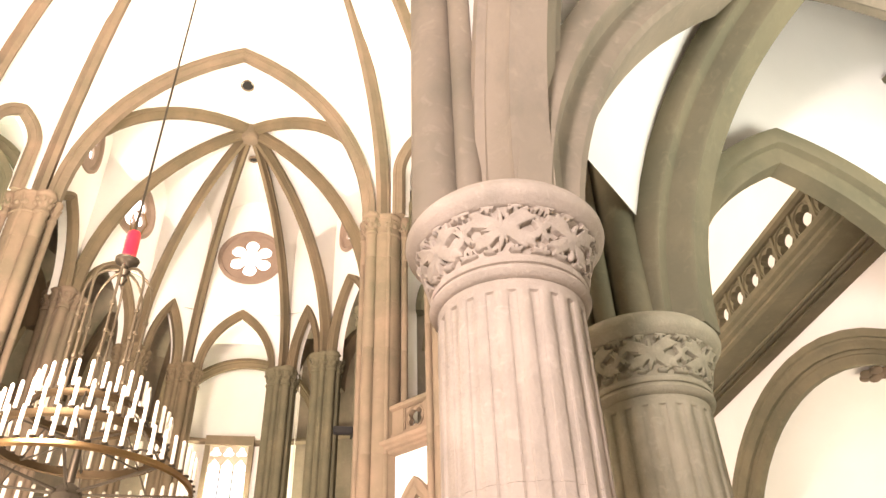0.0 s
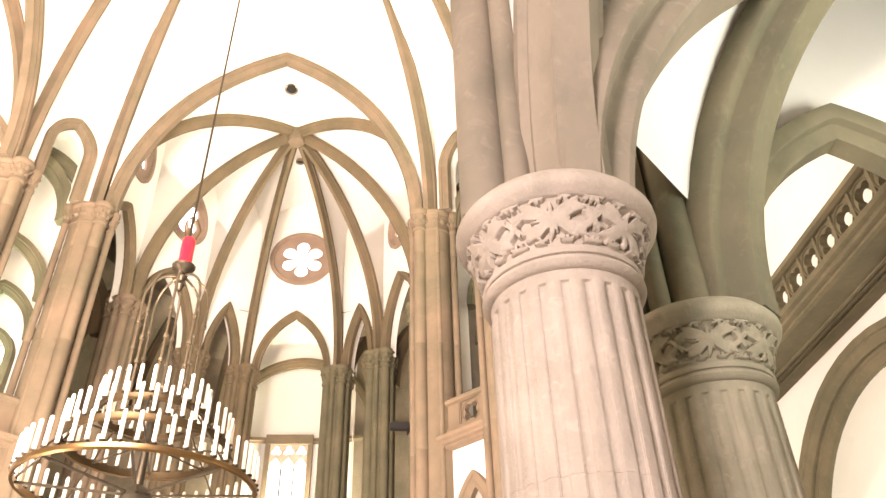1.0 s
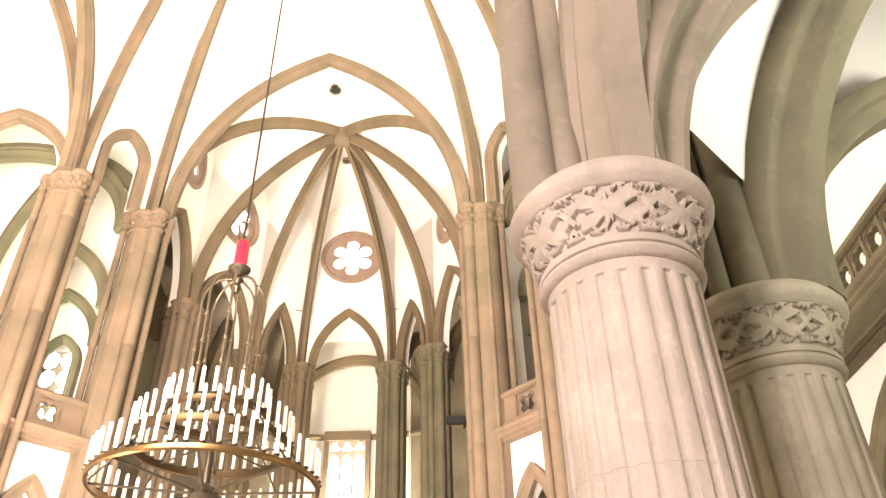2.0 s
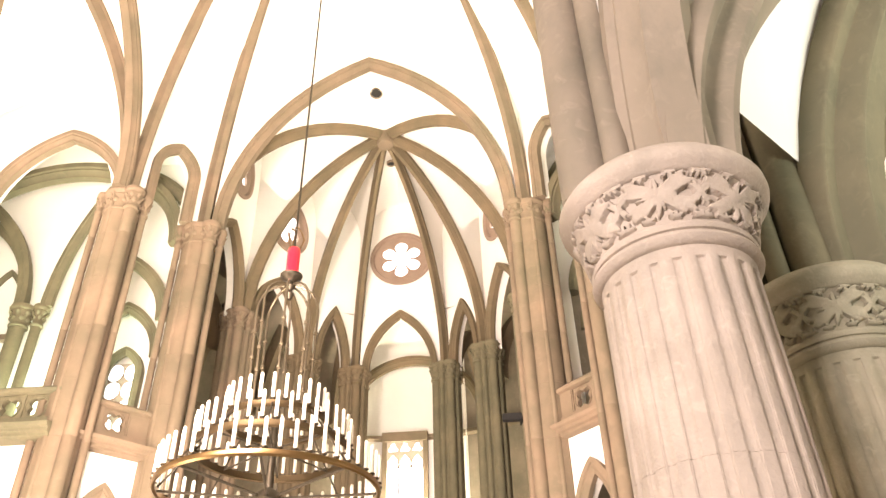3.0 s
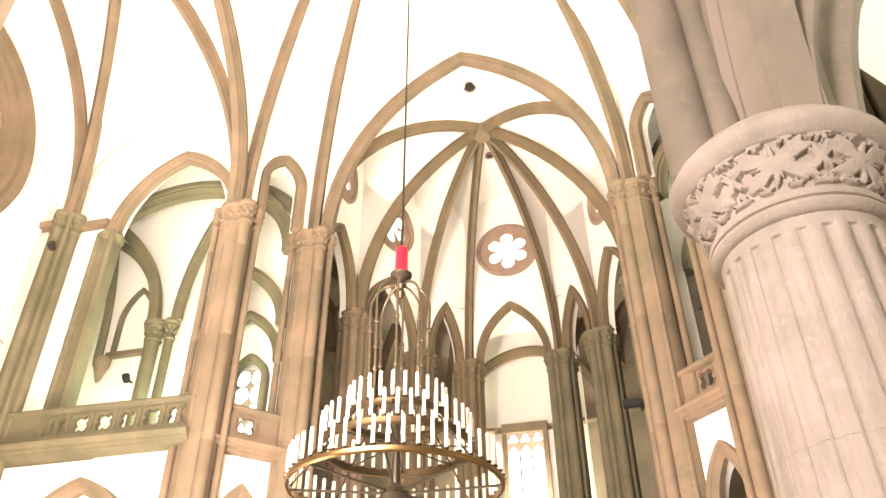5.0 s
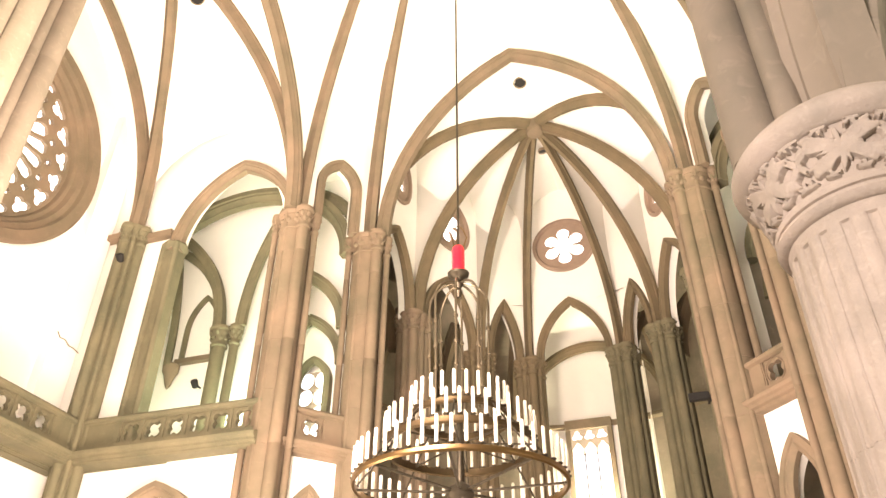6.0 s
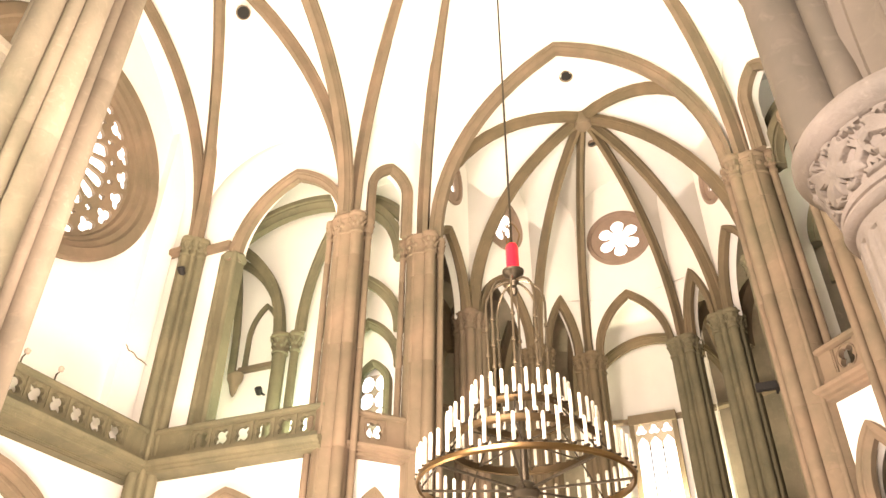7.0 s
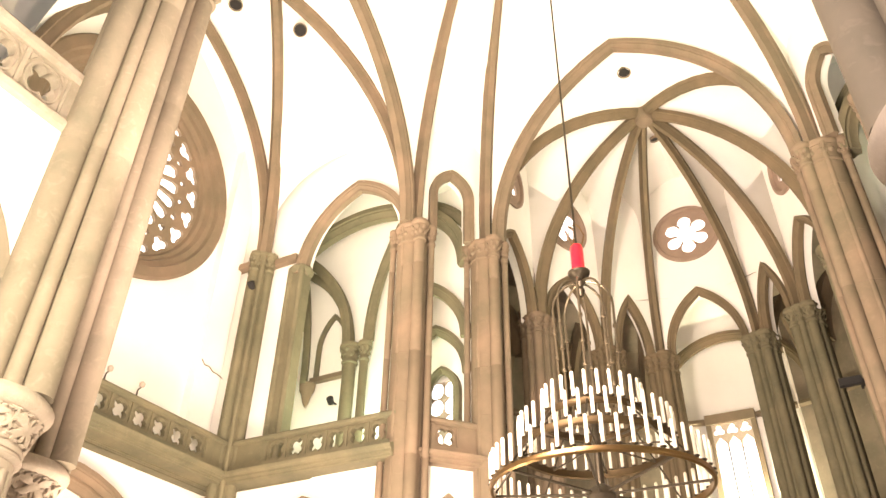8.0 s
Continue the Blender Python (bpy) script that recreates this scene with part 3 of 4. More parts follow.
# the end arches under the galleries
for x, s in ((-11.9, 1), (10.9, -1)):
    for k, (h, w, dd) in enumerate(((3.6, 0.34, 0.34), (3.32, 0.22, 0.5))):
        # the right-hand arch is toned olive to look shaded
        rib(jambed(V(x + s * (0.12 - 0.1 * k), 10.2 - h, 3.9), V(x + s * (0.12 - 0.1 * k), 10.2 + h, 3.9), 3.45 - 0.22 * k, 0), w, 0.26, "arch_trim", arches, OLIVE_SHADE if s < 0 else STONE)

bm = bmesh.new()
for x0, x1 in ((-14.2, -12.3), (11.3, 14.2)):
    edge = jambed(V(x0, 10.2 - 3.5, 3.9), V(x0, 10.2 + 3.5, 3.9), 3.4, 0)
    web(bm, edge, [p + V(x1 - x0, 0, 0) for p in edge], 2)
tagged(obj("ceiling_chapel", bm, PLASTER, smooth=True), "cream plastered vault of the side chapel", "ceiling", kind="structure")
bm = bmesh.new()
lathe(bm, [(0.05, -0.12), (0.1, -0.1), (0.12, -0.05), (0.08, 0.06)], (12.1, 10.2, 7.2), 12)
for k in range(6):
    a = math.pi * k / 3
    bmesh.ops.create_icosphere(bm, subdivisions=2, radius=1, matrix=pose(12.1 + 0.17 * math.cos(a), 10.2 + 0.17 * math.sin(a), 7.16) @ Matrix.Diagonal((0.1, 0.1, 0.06, 1)))
tagged(obj("chapel_boss", bm, STONE, None, True), "small carved stone rosette on the chapel vault", "boss", kind="structure")

# ---- apse ----
apse_roses = []
for a, b in zip(pts, pts[1:]):
    d = V(b.x - a.x, b.y - a.y, 0)
    m = V((a.x + b.x) / 2, (a.y + b.y) / 2, 18.5)
    rr = min(1.2, d.length / 2 - 0.07)
    d.normalize()
    apse_roses.append((m, d, V(-d.y, d.x, 0), rr))
bm = bmesh.new()
for (m, d, nrm, rr), (a, b) in zip(apse_roses, zip(pts, pts[1:])):
    ln = (V(b.x, b.y, 0) - V(a.x, a.y, 0)).length
    half = ln / 2 - 0.42
    arch_wall(bm, V(a.x, a.y, 0), d, 0, ln, APSE_CAP - 0.2, 17.3, ln / 2, half, APSE_CAP, max(2.1, half * 1.1), 0.35)
    c = V(m.x, m.y, 18.55)
    open_rose = ln > 2.3
    plate(bm, lambda u, v, w: c + d * u + nrm * w + V(0, 0, v), lambda g: rr * 0.98 if open_rose else 0.01, ln / 2, 1.25, 0.35, 64)
    box_lo = V(m.x, m.y, 19.8)
    f = [box_lo + d * s * ln / 2 + nrm * w + V(0, 0, z) for w in (0, 0.35) for z in (0, 2.0) for s in (-1, 1)]
    v = [bm.verts.new(p) for p in f]
    for q in ((0, 1, 3, 2), (4, 5, 7, 6), (0, 1, 5, 4), (2, 3, 7, 6), (0, 2, 6, 4), (1, 3, 7, 5)):
        bm.faces.new([v[k] for k in q])
tagged(obj("wall_apse", bm, PLASTER), "white plastered upper wall of the apse", "wall", kind="structure")

for k, (m, d, nrm, rr) in enumerate(apse_roses):
    if k in (2, 4):
        continue
    t = thing("apse_rose_window", m, "round stone rose window with six bright lobes", "window", "rose windows of the apse")
    bm = bmesh.new()
    lathe(bm, [(rr, 0.12), (rr * 1.0, -0.06), (rr * 0.9, -0.08), (rr * 0.86, 0.0), (rr * 0.86, 0.12)], n=48, cap=False)
    stuff_of = ROSY
    fr = part("rim", bm, stuff_of, t)
    turn = Matrix((d, V(0, 0, 1), nrm)).transposed().to_4x4()
    fr.matrix_local = turn
    bm = bmesh.new()
    hole = lobed(6, rr * 0.46, rr * 0.2, rr * 0.27, math.pi / 2)
    rows = []
    for w, inner in ((0.02, True), (0.02, False), (0.1, False), (0.1, True), (0.02, True)):
        rows.append([V((hole(g) if inner else rr * 0.88) * math.cos(g), (hole(g) if inner else rr * 0.88) * math.sin(g), w) for g in (2 * math.pi * k / 240 for k in range(240))])
    grid(bm, rows, True)
    tr = part("tracery", bm, stuff_of, t)
    tr.matrix_local = turn
    bm = bmesh.new()
    lathe(bm, [(rr * 0.87, 0.14), (rr * 0.87, 0.16)], n=40)
    gl = part("pane", bm, GLASS, t, "bright daylit glass")
    gl.matrix_local = turn

# ambulatory: round wall, vault and window
bm = bmesh.new()
arcs = [math.pi * (-0.08 + 1.16 * k / 40) for k in range(41)]
# side spans are grey to imitate shade beside the bright middle
for name, span, mat, text in (("wall_ambulatory", arcs[17:25], PLASTER, "cream plastered round wall behind the altar"), ("wall_ambulatory_right", arcs[:18], GREY, "ambulatory wall, greyed as in shade"), ("wall_ambulatory_left", arcs[24:], GREY, "ambulatory wall, greyed as in shade")):
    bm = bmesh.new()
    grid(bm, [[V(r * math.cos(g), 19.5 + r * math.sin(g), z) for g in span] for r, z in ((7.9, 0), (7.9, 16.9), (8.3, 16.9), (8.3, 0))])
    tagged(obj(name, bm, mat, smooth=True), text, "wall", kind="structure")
# vault split the same way, with shade painted grey at the sides
for name, span, mat, text in (("ceiling_ambulatory", arcs[17:25], PLASTER, "cream plastered vault of the ambulatory"), ("ceiling_ambulatory_right", arcs[:18], GREY, "ambulatory vault, greyed as in shade"), ("ceiling_ambulatory_left", arcs[24:], GREY, "ambulatory vault, greyed as in shade")):
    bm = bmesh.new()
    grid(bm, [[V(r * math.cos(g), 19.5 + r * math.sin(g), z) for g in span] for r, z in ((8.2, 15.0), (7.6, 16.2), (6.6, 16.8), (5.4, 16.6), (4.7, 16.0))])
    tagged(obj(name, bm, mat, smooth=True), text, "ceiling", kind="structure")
# shade on the ambulatory ribs comes from the umber colour
for g in (0.5, 0.38, 0.62, 0.26, 0.74, 0.14, 0.86, 0.02, 0.98):
    g *= math.pi
    a = V(7.8 * math.cos(g), 19.5 + 7.8 * math.sin(g), 12.9)
    if abs(g - math.pi / 2) < 0.01:
        rib(pointed(V(-2.6, 27.0, 13.0), V(2.9, 27.0, 13.0), 2.7, 20), 0.4, 0.3, "ambulatory_rib", arches, UMBER_SHADE)
        continue
    b = V(4.9 * math.cos(g), 19.9 + 4.6 * math.sin(g), 12.9)
    rib(pointed(b, a, 3.0), 0.42, 0.45, "ambulatory_rib", arches, UMBER_SHADE)

w = thing("lancet_window", (-0.2, 27.2, 0), "tall stone window with trefoil heads and bright glass", "window", "windows of the ambulatory")
bm = bmesh.new()
box(bm, (-0.85, -0.16, 12.35), (0.85, 0.14, 12.7))
box(bm, (-0.85, -0.12, 7.5), (-0.68, 0.14, 12.35))
box(bm, (0.68, -0.12, 7.5), (0.85, 0.14, 12.35))
part("frame", bm, STONE, w, smooth=False)
for k in range(3):
    bm = bmesh.new()
    cx = -0.45 + 0.45 * k
    plate(bm, lambda u, v, q: V(cx + u, -0.06 + q, 12.12 + v), foil(3, 0.1, 0.095, math.pi / 2), 0.225, 0.23, 0.12, 48)
    plate(bm, lambda u, v, q: V(cx + u, -0.06 + q, 11.65 + v), lambda g: min(0.19 / max(1e-6, abs(math.cos(g))), 0.239 / max(1e-6, abs(math.sin(g)))) if g > math.pi else 0.19 / (abs(math.cos(g)) + 0.82 * abs(math.sin(g))), 0.225, 0.24, 0.12, 40)
    part("tracery", bm, PALE, w)
    for dx in (-0.225, 0.225):
        bm = bmesh.new()
        box(bm, (cx + dx - 0.02, -0.06, 7.5), (cx + dx + 0.02, 0.06, 11.42))
        part("mullion", bm, PALE, w, smooth=False)
bm = bmesh.new()
box(bm, (-0.7, 0.1, 7.5), (0.7, 0.12, 12.36))
part("pane", bm, GLASS, w, "bright daylit glass", smooth=False)
bm = bmesh.new()
rows = [[V(r * math.cos(g), 19.5 + r * math.sin(g), z) for g in arcs[8:33]] for r, z in ((7.9, 12.45), (7.72, 12.5), (7.72, 12.62), (7.9, 12.68))]
grid(bm, rows)
tagged(obj("trim_ambulatory", bm, STONE, smooth=True), "stone string course on the round wall", "trim", kind="structure")

# ---- great rose window in the transept ----
RS = ROSE_R / 2.75
g = thing("rose_window", (-11.9, ROSE_Y, ROSE_Z), "large round rose window with stone tracery and pale glass", "window")
g.scale = (1, RS, RS)
bm = bmesh.new()


def ring_lathe(bm, prof, n=72):
    """Rings (radius, depth) about the x axis."""
    rows = [[V(w, r * math.cos(a), r * math.sin(a)) for a in (2 * math.pi * k / n for k in range(n))] for r, w in prof]
    grid(bm, rows, True)


ring_lathe(bm, [(2.76, -0.4), (2.78, 0.1), (2.72, 0.16), (2.5, 0.14), (2.46, 0.02), (2.34, 0.0), (2.28, -0.14), (2.2, -0.16), (2.14, -0.28), (2.14, -0.4)])
part("rim", bm, STONE, g)


def cell(bm, r0, r1, a0, a1, hole, n=40):
    """One cell of the tracery between two radii and two angles, pierced by hole(angle) in the cell's own unit square."""
    def place(u, v, w):
        r, a = (r0 + r1) / 2 + v * (r1 - r0) / 2, (a0 + a1) / 2 + u * (a1 - a0) / 2
        return V(-0.26 - w, r * math.sin(a), r * math.cos(a))
    plate(bm, place, hole, 1.0, 1.0, 0.12, n)


for k in range(20):
    a0, a1 = 2 * math.pi * k / 20, 2 * math.pi * (k + 1) / 20
    bm = bmesh.new()
    cell(bm, 1.72, 2.16, a0, a1, foil(3, 0.42, 0.42, -math.pi / 2))
    part("tracery", bm, STONE, g)
    bm = bmesh.new()
    cell(bm, 1.5, 1.72, a0 + 0.157, a1 + 0.157, foil(2, 0.3, 0.34, math.pi / 2))
    part("tracery", bm, STONE, g)
    bm = bmesh.new()
    cell(bm, 0.55, 1.5, a0, a1, lambda q: min(0.74 / max(1e-6, abs(math.cos(q))) if abs(math.cos(q)) > 0.6 else 2, 0.92 / max(1e-6, abs(math.sin(q))), 1.0))
    part("tracery", bm, STONE, g)
bm = bmesh.new()
ring_lathe(bm, [(0.55, -0.26), (0.55, -0.38), (0.4, -0.38), (0.4, -0.26), (0.55, -0.26)], 32)
part("hub", bm, STONE, g)
bm = bmesh.new()
ring_lathe(bm, [(2.2, -0.42), (0.001, -0.42)], 48)
part("pane", bm, GLASS, g, "bright daylit glass")

# ---- galleries ----


def balustrade(a, b, z0, first, last, step, label, deck=0.0, material=None, tall=1.0, rich=False):
    """Cornice, plinth, pierced panels and rail between two piers; the pierced stretch runs from first to last."""
    material = material or STONE
    t = thing("balustrade", (a.x, a.y, z0), label, "balustrade", "balustrades of the galleries")
    t.scale = (1, 1, tall)
    d = V(b.x - a.x, b.y - a.y, 0)
    ln = d.length
    t.rotation_euler = (0, 0, math.atan2(d.y, d.x))
    bm = bmesh.new()
    prof = [(0.14, 0), (0.2, 0.02), (0.2, 0.07), (0.27, 0.1), (0.27, 0.16), (0.33, 0.2), (0.35, 0.27), (0.27, 0.3), (0.14, 0.33)]
    rows = [[V(x, -y, z) for y, z in prof] + [V(x, 0.25, 0.33), V(x, 0.25, 0)] for x in (0, ln)]
    vs = grid(bm, rows, True)
    bm.faces.new(vs[0])
    bm.faces.new(vs[1])
    part("cornice", bm, material, t, smooth=False)
    bm = bmesh.new()
    box(bm, (0, -0.13, 0.33), (ln, 0.13, 0.46))
    part("plinth", bm, material, t, smooth=False)
    bm = bmesh.new()
    prof = [(-0.1, 1.0), (-0.17, 1.03), (-0.18, 1.1), (-0.12, 1.16), (0.12, 1.16), (0.18, 1.1), (0.17, 1.03), (0.1, 1.0)]
    vs = grid(bm, [[V(x, y, z) for y, z in prof] for x in (0, ln)], True)
    bm.faces.new(vs[0])
    bm.faces.new(vs[1])
    part("rail", bm, material, t, smooth=False)
    for lo, hi in ((0, first), (last, ln)):
        if hi - lo > 0.02:
            bm = bmesh.new()
            box(bm, (lo, -0.1, 0.46), (hi, 0.1, 1.0))
            part("end_block", bm, material, t, smooth=False)
    n = max(1, round((last - first) / step))
    s = (last - first) / n
    bm = bmesh.new()
    plate(bm, lambda u, v, w: V(u, -0.04 + w, 0.73 + v), foil(4, 0.125, 0.098, math.pi / 4), s / 2, 0.27, 0.13, 56)
    ring = [[V(r * math.cos(q), w, 0.73 + r * math.sin(q)) for q in (2 * math.pi * k / 28 for k in range(28))] for r, w in ((0.235, -0.04), (0.24, -0.07), (0.255, -0.07), (0.26, -0.04))]
    grid(bm, ring, True)
    box(bm, (s / 2 - 0.03, -0.08, 0.46), (s / 2, 0.06, 1.0))
    box(bm, (-s / 2, -0.08, 0.46), (-s / 2 + 0.03, 0.06, 1.0))
    if rich:
        fine = foil(4, 0.125, 0.098, math.pi / 4)
        for q0, q1, w in ((1.02, 1.12, -0.065), (0.985, 1.02, -0.02)):
            rows = [[V(k * fine(g) * math.cos(g), y, 0.73 + k * fine(g) * math.sin(g)) for g in (2 * math.pi * (m + 0.5) / 56 for m in range(56))] for k, y in ((q0, -0.03), (q0, w), (q1, w), (q1, -0.03))]
            grid(bm, rows, True)
        for su in (-1, 1):
            for sv in (-1, 1):
                tri = [V(su * x, w, 0.73 + sv * z) for w in (-0.075, -0.03) for x, z in ((0.27, 0.25), (0.17, 0.25), (0.27, 0.14))]
                vs = [bm.verts.new(p) for p in tri]
                bm.faces.new(vs[:3])
                for k in range(3):
                    bm.faces.new((vs[k], vs[(k + 1) % 3], vs[3 + (k + 1) % 3], vs[3 + k]))
    panel = part("panel", bm, material, t, smooth=False)
    panel.location = (first + s / 2, 0, 0)
    for k in range(1, n):
        p = new("panel", panel.data)
        p.parent, p.location = t, (first + s * (k + 0.5), 0, 0)
    if deck:
        bm = bmesh.new()
        box(bm, (-0.3, 0.25, 0.0), (ln + 0.3, deck, 0.3))
        part("deck", bm, material, t, smooth=False)
        for y in (0.27, 0.36, 0.5):
            if y + 0.1 < deck:
                bm = bmesh.new()
                box(bm, (-0.1, y, -0.035), (ln + 0.1, y + 0.05, 0.004))
                part("moulding", bm, material, t, smooth=False)
    return t


GZ = 7.78
balustrade(L1 + V(-0.0, -0.05, 0), L2 + V(0, -0.05, 0), GZ, 0.75, 1.35, 0.6, "short carved stone balustrade between two choir piers", 1.6)
balustrade(R2, R1, GZ, 0.75, 1.35, 0.6, "short carved stone balustrade between two choir piers", 1.6)
# olive tone darkens the transept balustrades as shade would
balustrade(TL, V(L1.x, 14.4, 0), GZ, 1.3, 4.9, 0.6, "long carved stone balustrade with pierced quatrefoils", 3.2, OLIVE_SHADE)
balustrade(V(R1.x, 14.4, 0), TR, GZ, 0.4, 3.4, 0.6, "long carved stone balustrade with pierced quatrefoils", 3.2, OLIVE_SHADE)
balustrade(SL, TL, GZ, 0.6, 7.8, 0.6, "carved stone balustrade before the rose window", 1.0, OLIVE_SHADE)
balustrade(TR, SR, GZ, 0.5, 8.2, 0.54, "carved stone balustrade along the transept end, coloured as in shade", 0.85, OLIVE_SHADE)
balustrade(V(-4.5, -14, 0), V(-4.5, 3.85, 0), 7.9, 0.3, 17.7, 0.62, "cream carved stone balustrade of the nave gallery", 0.0, PALE, 1.16, True)
balustrade(V(4.5, 3.8, 0), V(4.5, -14, 0), 7.9, 0.3, 17.7, 0.62, "cream carved stone balustrade of the nave gallery", 0.0, PALE, 1.16, True)

# ---- nave, aisles and their arches ----
bm = bmesh.new()
for s in (-1, 1):
    x = s * 4.51
    ys = (4.15, *NAVE_Y)
    for y0, y1 in zip(ys, ys[1:]):
        arch_wall(bm, V(x + 0.28, y1, 0), V(0, 1, 0), 0, y0 - y1, LOW, 8.1, (y0 - y1) / 2, (y0 - y1) / 2 - 0.2, LOW, 3.05, 0.56)
    box(bm, (min(s * 10.9, s * 11.4), -16.4, 0), (max(s * 10.9, s * 11.4), 1.85, 22))
    box(bm, (min(s * 6.9, s * 7.3), -16.4, 8.1), (max(s * 6.9, s * 7.3), 3.6, 22))
arch_wall(bm, V(5.95, 5.66, 0), V(1, 0, 0), 0, 4.95, LOW, 13.0, 1.98, 1.77, LOW, 2.67, 0.2)
arch_wall(bm, V(-10.9, 5.66, 0), V(1, 0, 0), 0, 4.95, LOW, 13.0, 2.97, 1.77, LOW, 2.67, 0.2)
box(bm, (-11.4, -16.8, 0), (11.4, -16.3, 27))
tagged(obj("wall_nave", bm, PLASTER), "white plastered walls of the nave and aisles", "wall", kind="structure")
for s in (-1, 1):
    x = s * 4.51
    ys = (4.15, *NAVE_Y)
    for y0, y1 in zip(ys, ys[1:]):
        rib(pointed(V(x, y0 - 0.12, LOW), V(x, y1 + 0.12, LOW), 3.12), 0.64, 0.46, "arcade_arch", arches, GREY)
bm = bmesh.new()
for s in (-1, 1):
    web(bm, [V(s * 4.5, y, 8.3) for y in (3.6, -16.3)], [V(s * 7.0, y, 8.3) for y in (3.6, -16.3)], 1)
    for y0, y1 in zip((4.05, *NAVE_Y), (*NAVE_Y, -16.3)):
        k = [V(s * 4.6, y0, LOW + 0.03), V(s * 11.8, y0, LOW + 0.03), V(s * 11.8, y1, LOW + 0.03), V(s * 4.6, y1, LOW + 0.03)]
        c = (k[0] + k[2]) / 2 + V(0, 0, 4.1)
        bay(k[0], k[1], c, 4.05)
        bay(k[1], k[2], c, 3.3)
        bay(k[2], k[3], c, 4.0)
        bay(k[3], k[0], c, 3.3)
one = pointed(V(4.6, 4.05, LOW + 0.03), V(11.8, 4.05, LOW + 0.03), 4.1)
two = pointed(V(6.12, 5.55, LOW + 0.03), V(10.0, 1.2, LOW + 0.03), 4.03)
web(bm, one[3:15], two[3:15], 4)
tagged(obj("ceiling_aisle", bm, PLASTER, smooth=True), "white plastered vault of the aisles", "ceiling", kind="structure")

for s in (-1, 1):
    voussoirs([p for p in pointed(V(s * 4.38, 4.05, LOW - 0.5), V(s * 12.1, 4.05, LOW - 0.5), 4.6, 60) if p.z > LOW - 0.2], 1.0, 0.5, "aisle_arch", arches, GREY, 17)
    # the olive colour carries the shade on these two arches
    voussoirs(pointed(V(s * 6.12, 5.55, LOW), V(s * 10.0, 1.2, LOW), 4.0, 60), 0.66, 0.48, "aisle_arch", arches, OLIVE_SHADE, 17)
    voussoirs(pointed(V(s * 6.15, 5.62, LOW), V(s * 9.7, 5.62, LOW), 2.68, 48), 0.5, 0.34, "aisle_arch", arches, OLIVE_SHADE, 11)

# ---- chandelier ----
ch = thing("chandelier", (0.1, 10.1, 0), "round brass chandelier with tiers of ivory candles and a red lamp", "chandelier")


def tube(bm, path, r, n=8):
    rows = []
    for i, p in enumerate(path):
        t = (path[min(i + 1, len(path) - 1)] - path[max(i - 1, 0)]).normalized()
        u = t.orthogonal().normalized()
        if i and rows:
            u = (last - t * last.dot(t)).normalized()
        last = u
        v = t.cross(u)
        rows.append([p + u * r * math.cos(2 * math.pi * k / n) + v * r * math.sin(2 * math.pi * k / n) for k in range(n)])
    vs = grid(bm, rows, True)
    bm.faces.new(vs[0])
    bm.faces.new(vs[-1])


def candle_mesh():
    bm = bmesh.new()
    lathe(bm, [(0.022, 0.0), (0.0245, 0.04), (0.025, 0.36), (0.021, 0.38), (0.009, 0.39)], n=12)
    me = bpy.data.meshes.new("candle")
    bm.to_mesh(me)
    bm.free()
    me.shade_smooth()
    me.set_sharp_from_angle(angle=radians(40))
    me.materials.append(WAX)
    return me


def cup_mesh():
    bm = bmesh.new()
    lathe(bm, [(0.012, -0.03), (0.02, -0.02), (0.04, -0.008), (0.043, 0.0), (0.04, 0.01)], n=12)
    me = bpy.data.meshes.new("candle_cup")
    bm.to_mesh(me)
    bm.free()
    me.shade_smooth()
    me.materials.append(IRON)
    return me


CANDLE, CUP = candle_mesh(), cup_mesh()
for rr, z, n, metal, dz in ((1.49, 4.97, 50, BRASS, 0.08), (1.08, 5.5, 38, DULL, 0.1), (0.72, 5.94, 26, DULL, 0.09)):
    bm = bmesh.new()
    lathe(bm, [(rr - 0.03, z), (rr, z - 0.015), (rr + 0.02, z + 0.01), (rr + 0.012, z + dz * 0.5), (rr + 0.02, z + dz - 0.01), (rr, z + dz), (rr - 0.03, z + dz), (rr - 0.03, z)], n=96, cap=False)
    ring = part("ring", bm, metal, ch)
    for k in range(n):
        a = 2 * math.pi * (k + 0.3) / n
        x, y = (rr + 0.0) * math.cos(a), (rr + 0.0) * math.sin(a)
        cup = new("candle_cup", CUP)
        cup.parent, cup.location = ring, (x, y, z + dz + 0.015)
        c = new("candle", CANDLE)
        c.parent, c.location = ring, (x, y, z + dz + 0.015)
bm = bmesh.new()
lathe(bm, [(0.03, 4.75), (0.16, 4.8), (0.2, 4.88), (0.16, 4.98), (0.06, 5.05), (0.05, 5.6), (0.08, 5.65), (0.05, 5.7), (0.045, 6.2), (0.07, 6.25), (0.03, 6.3)], n=20)
part("hub", bm, IRON, ch)
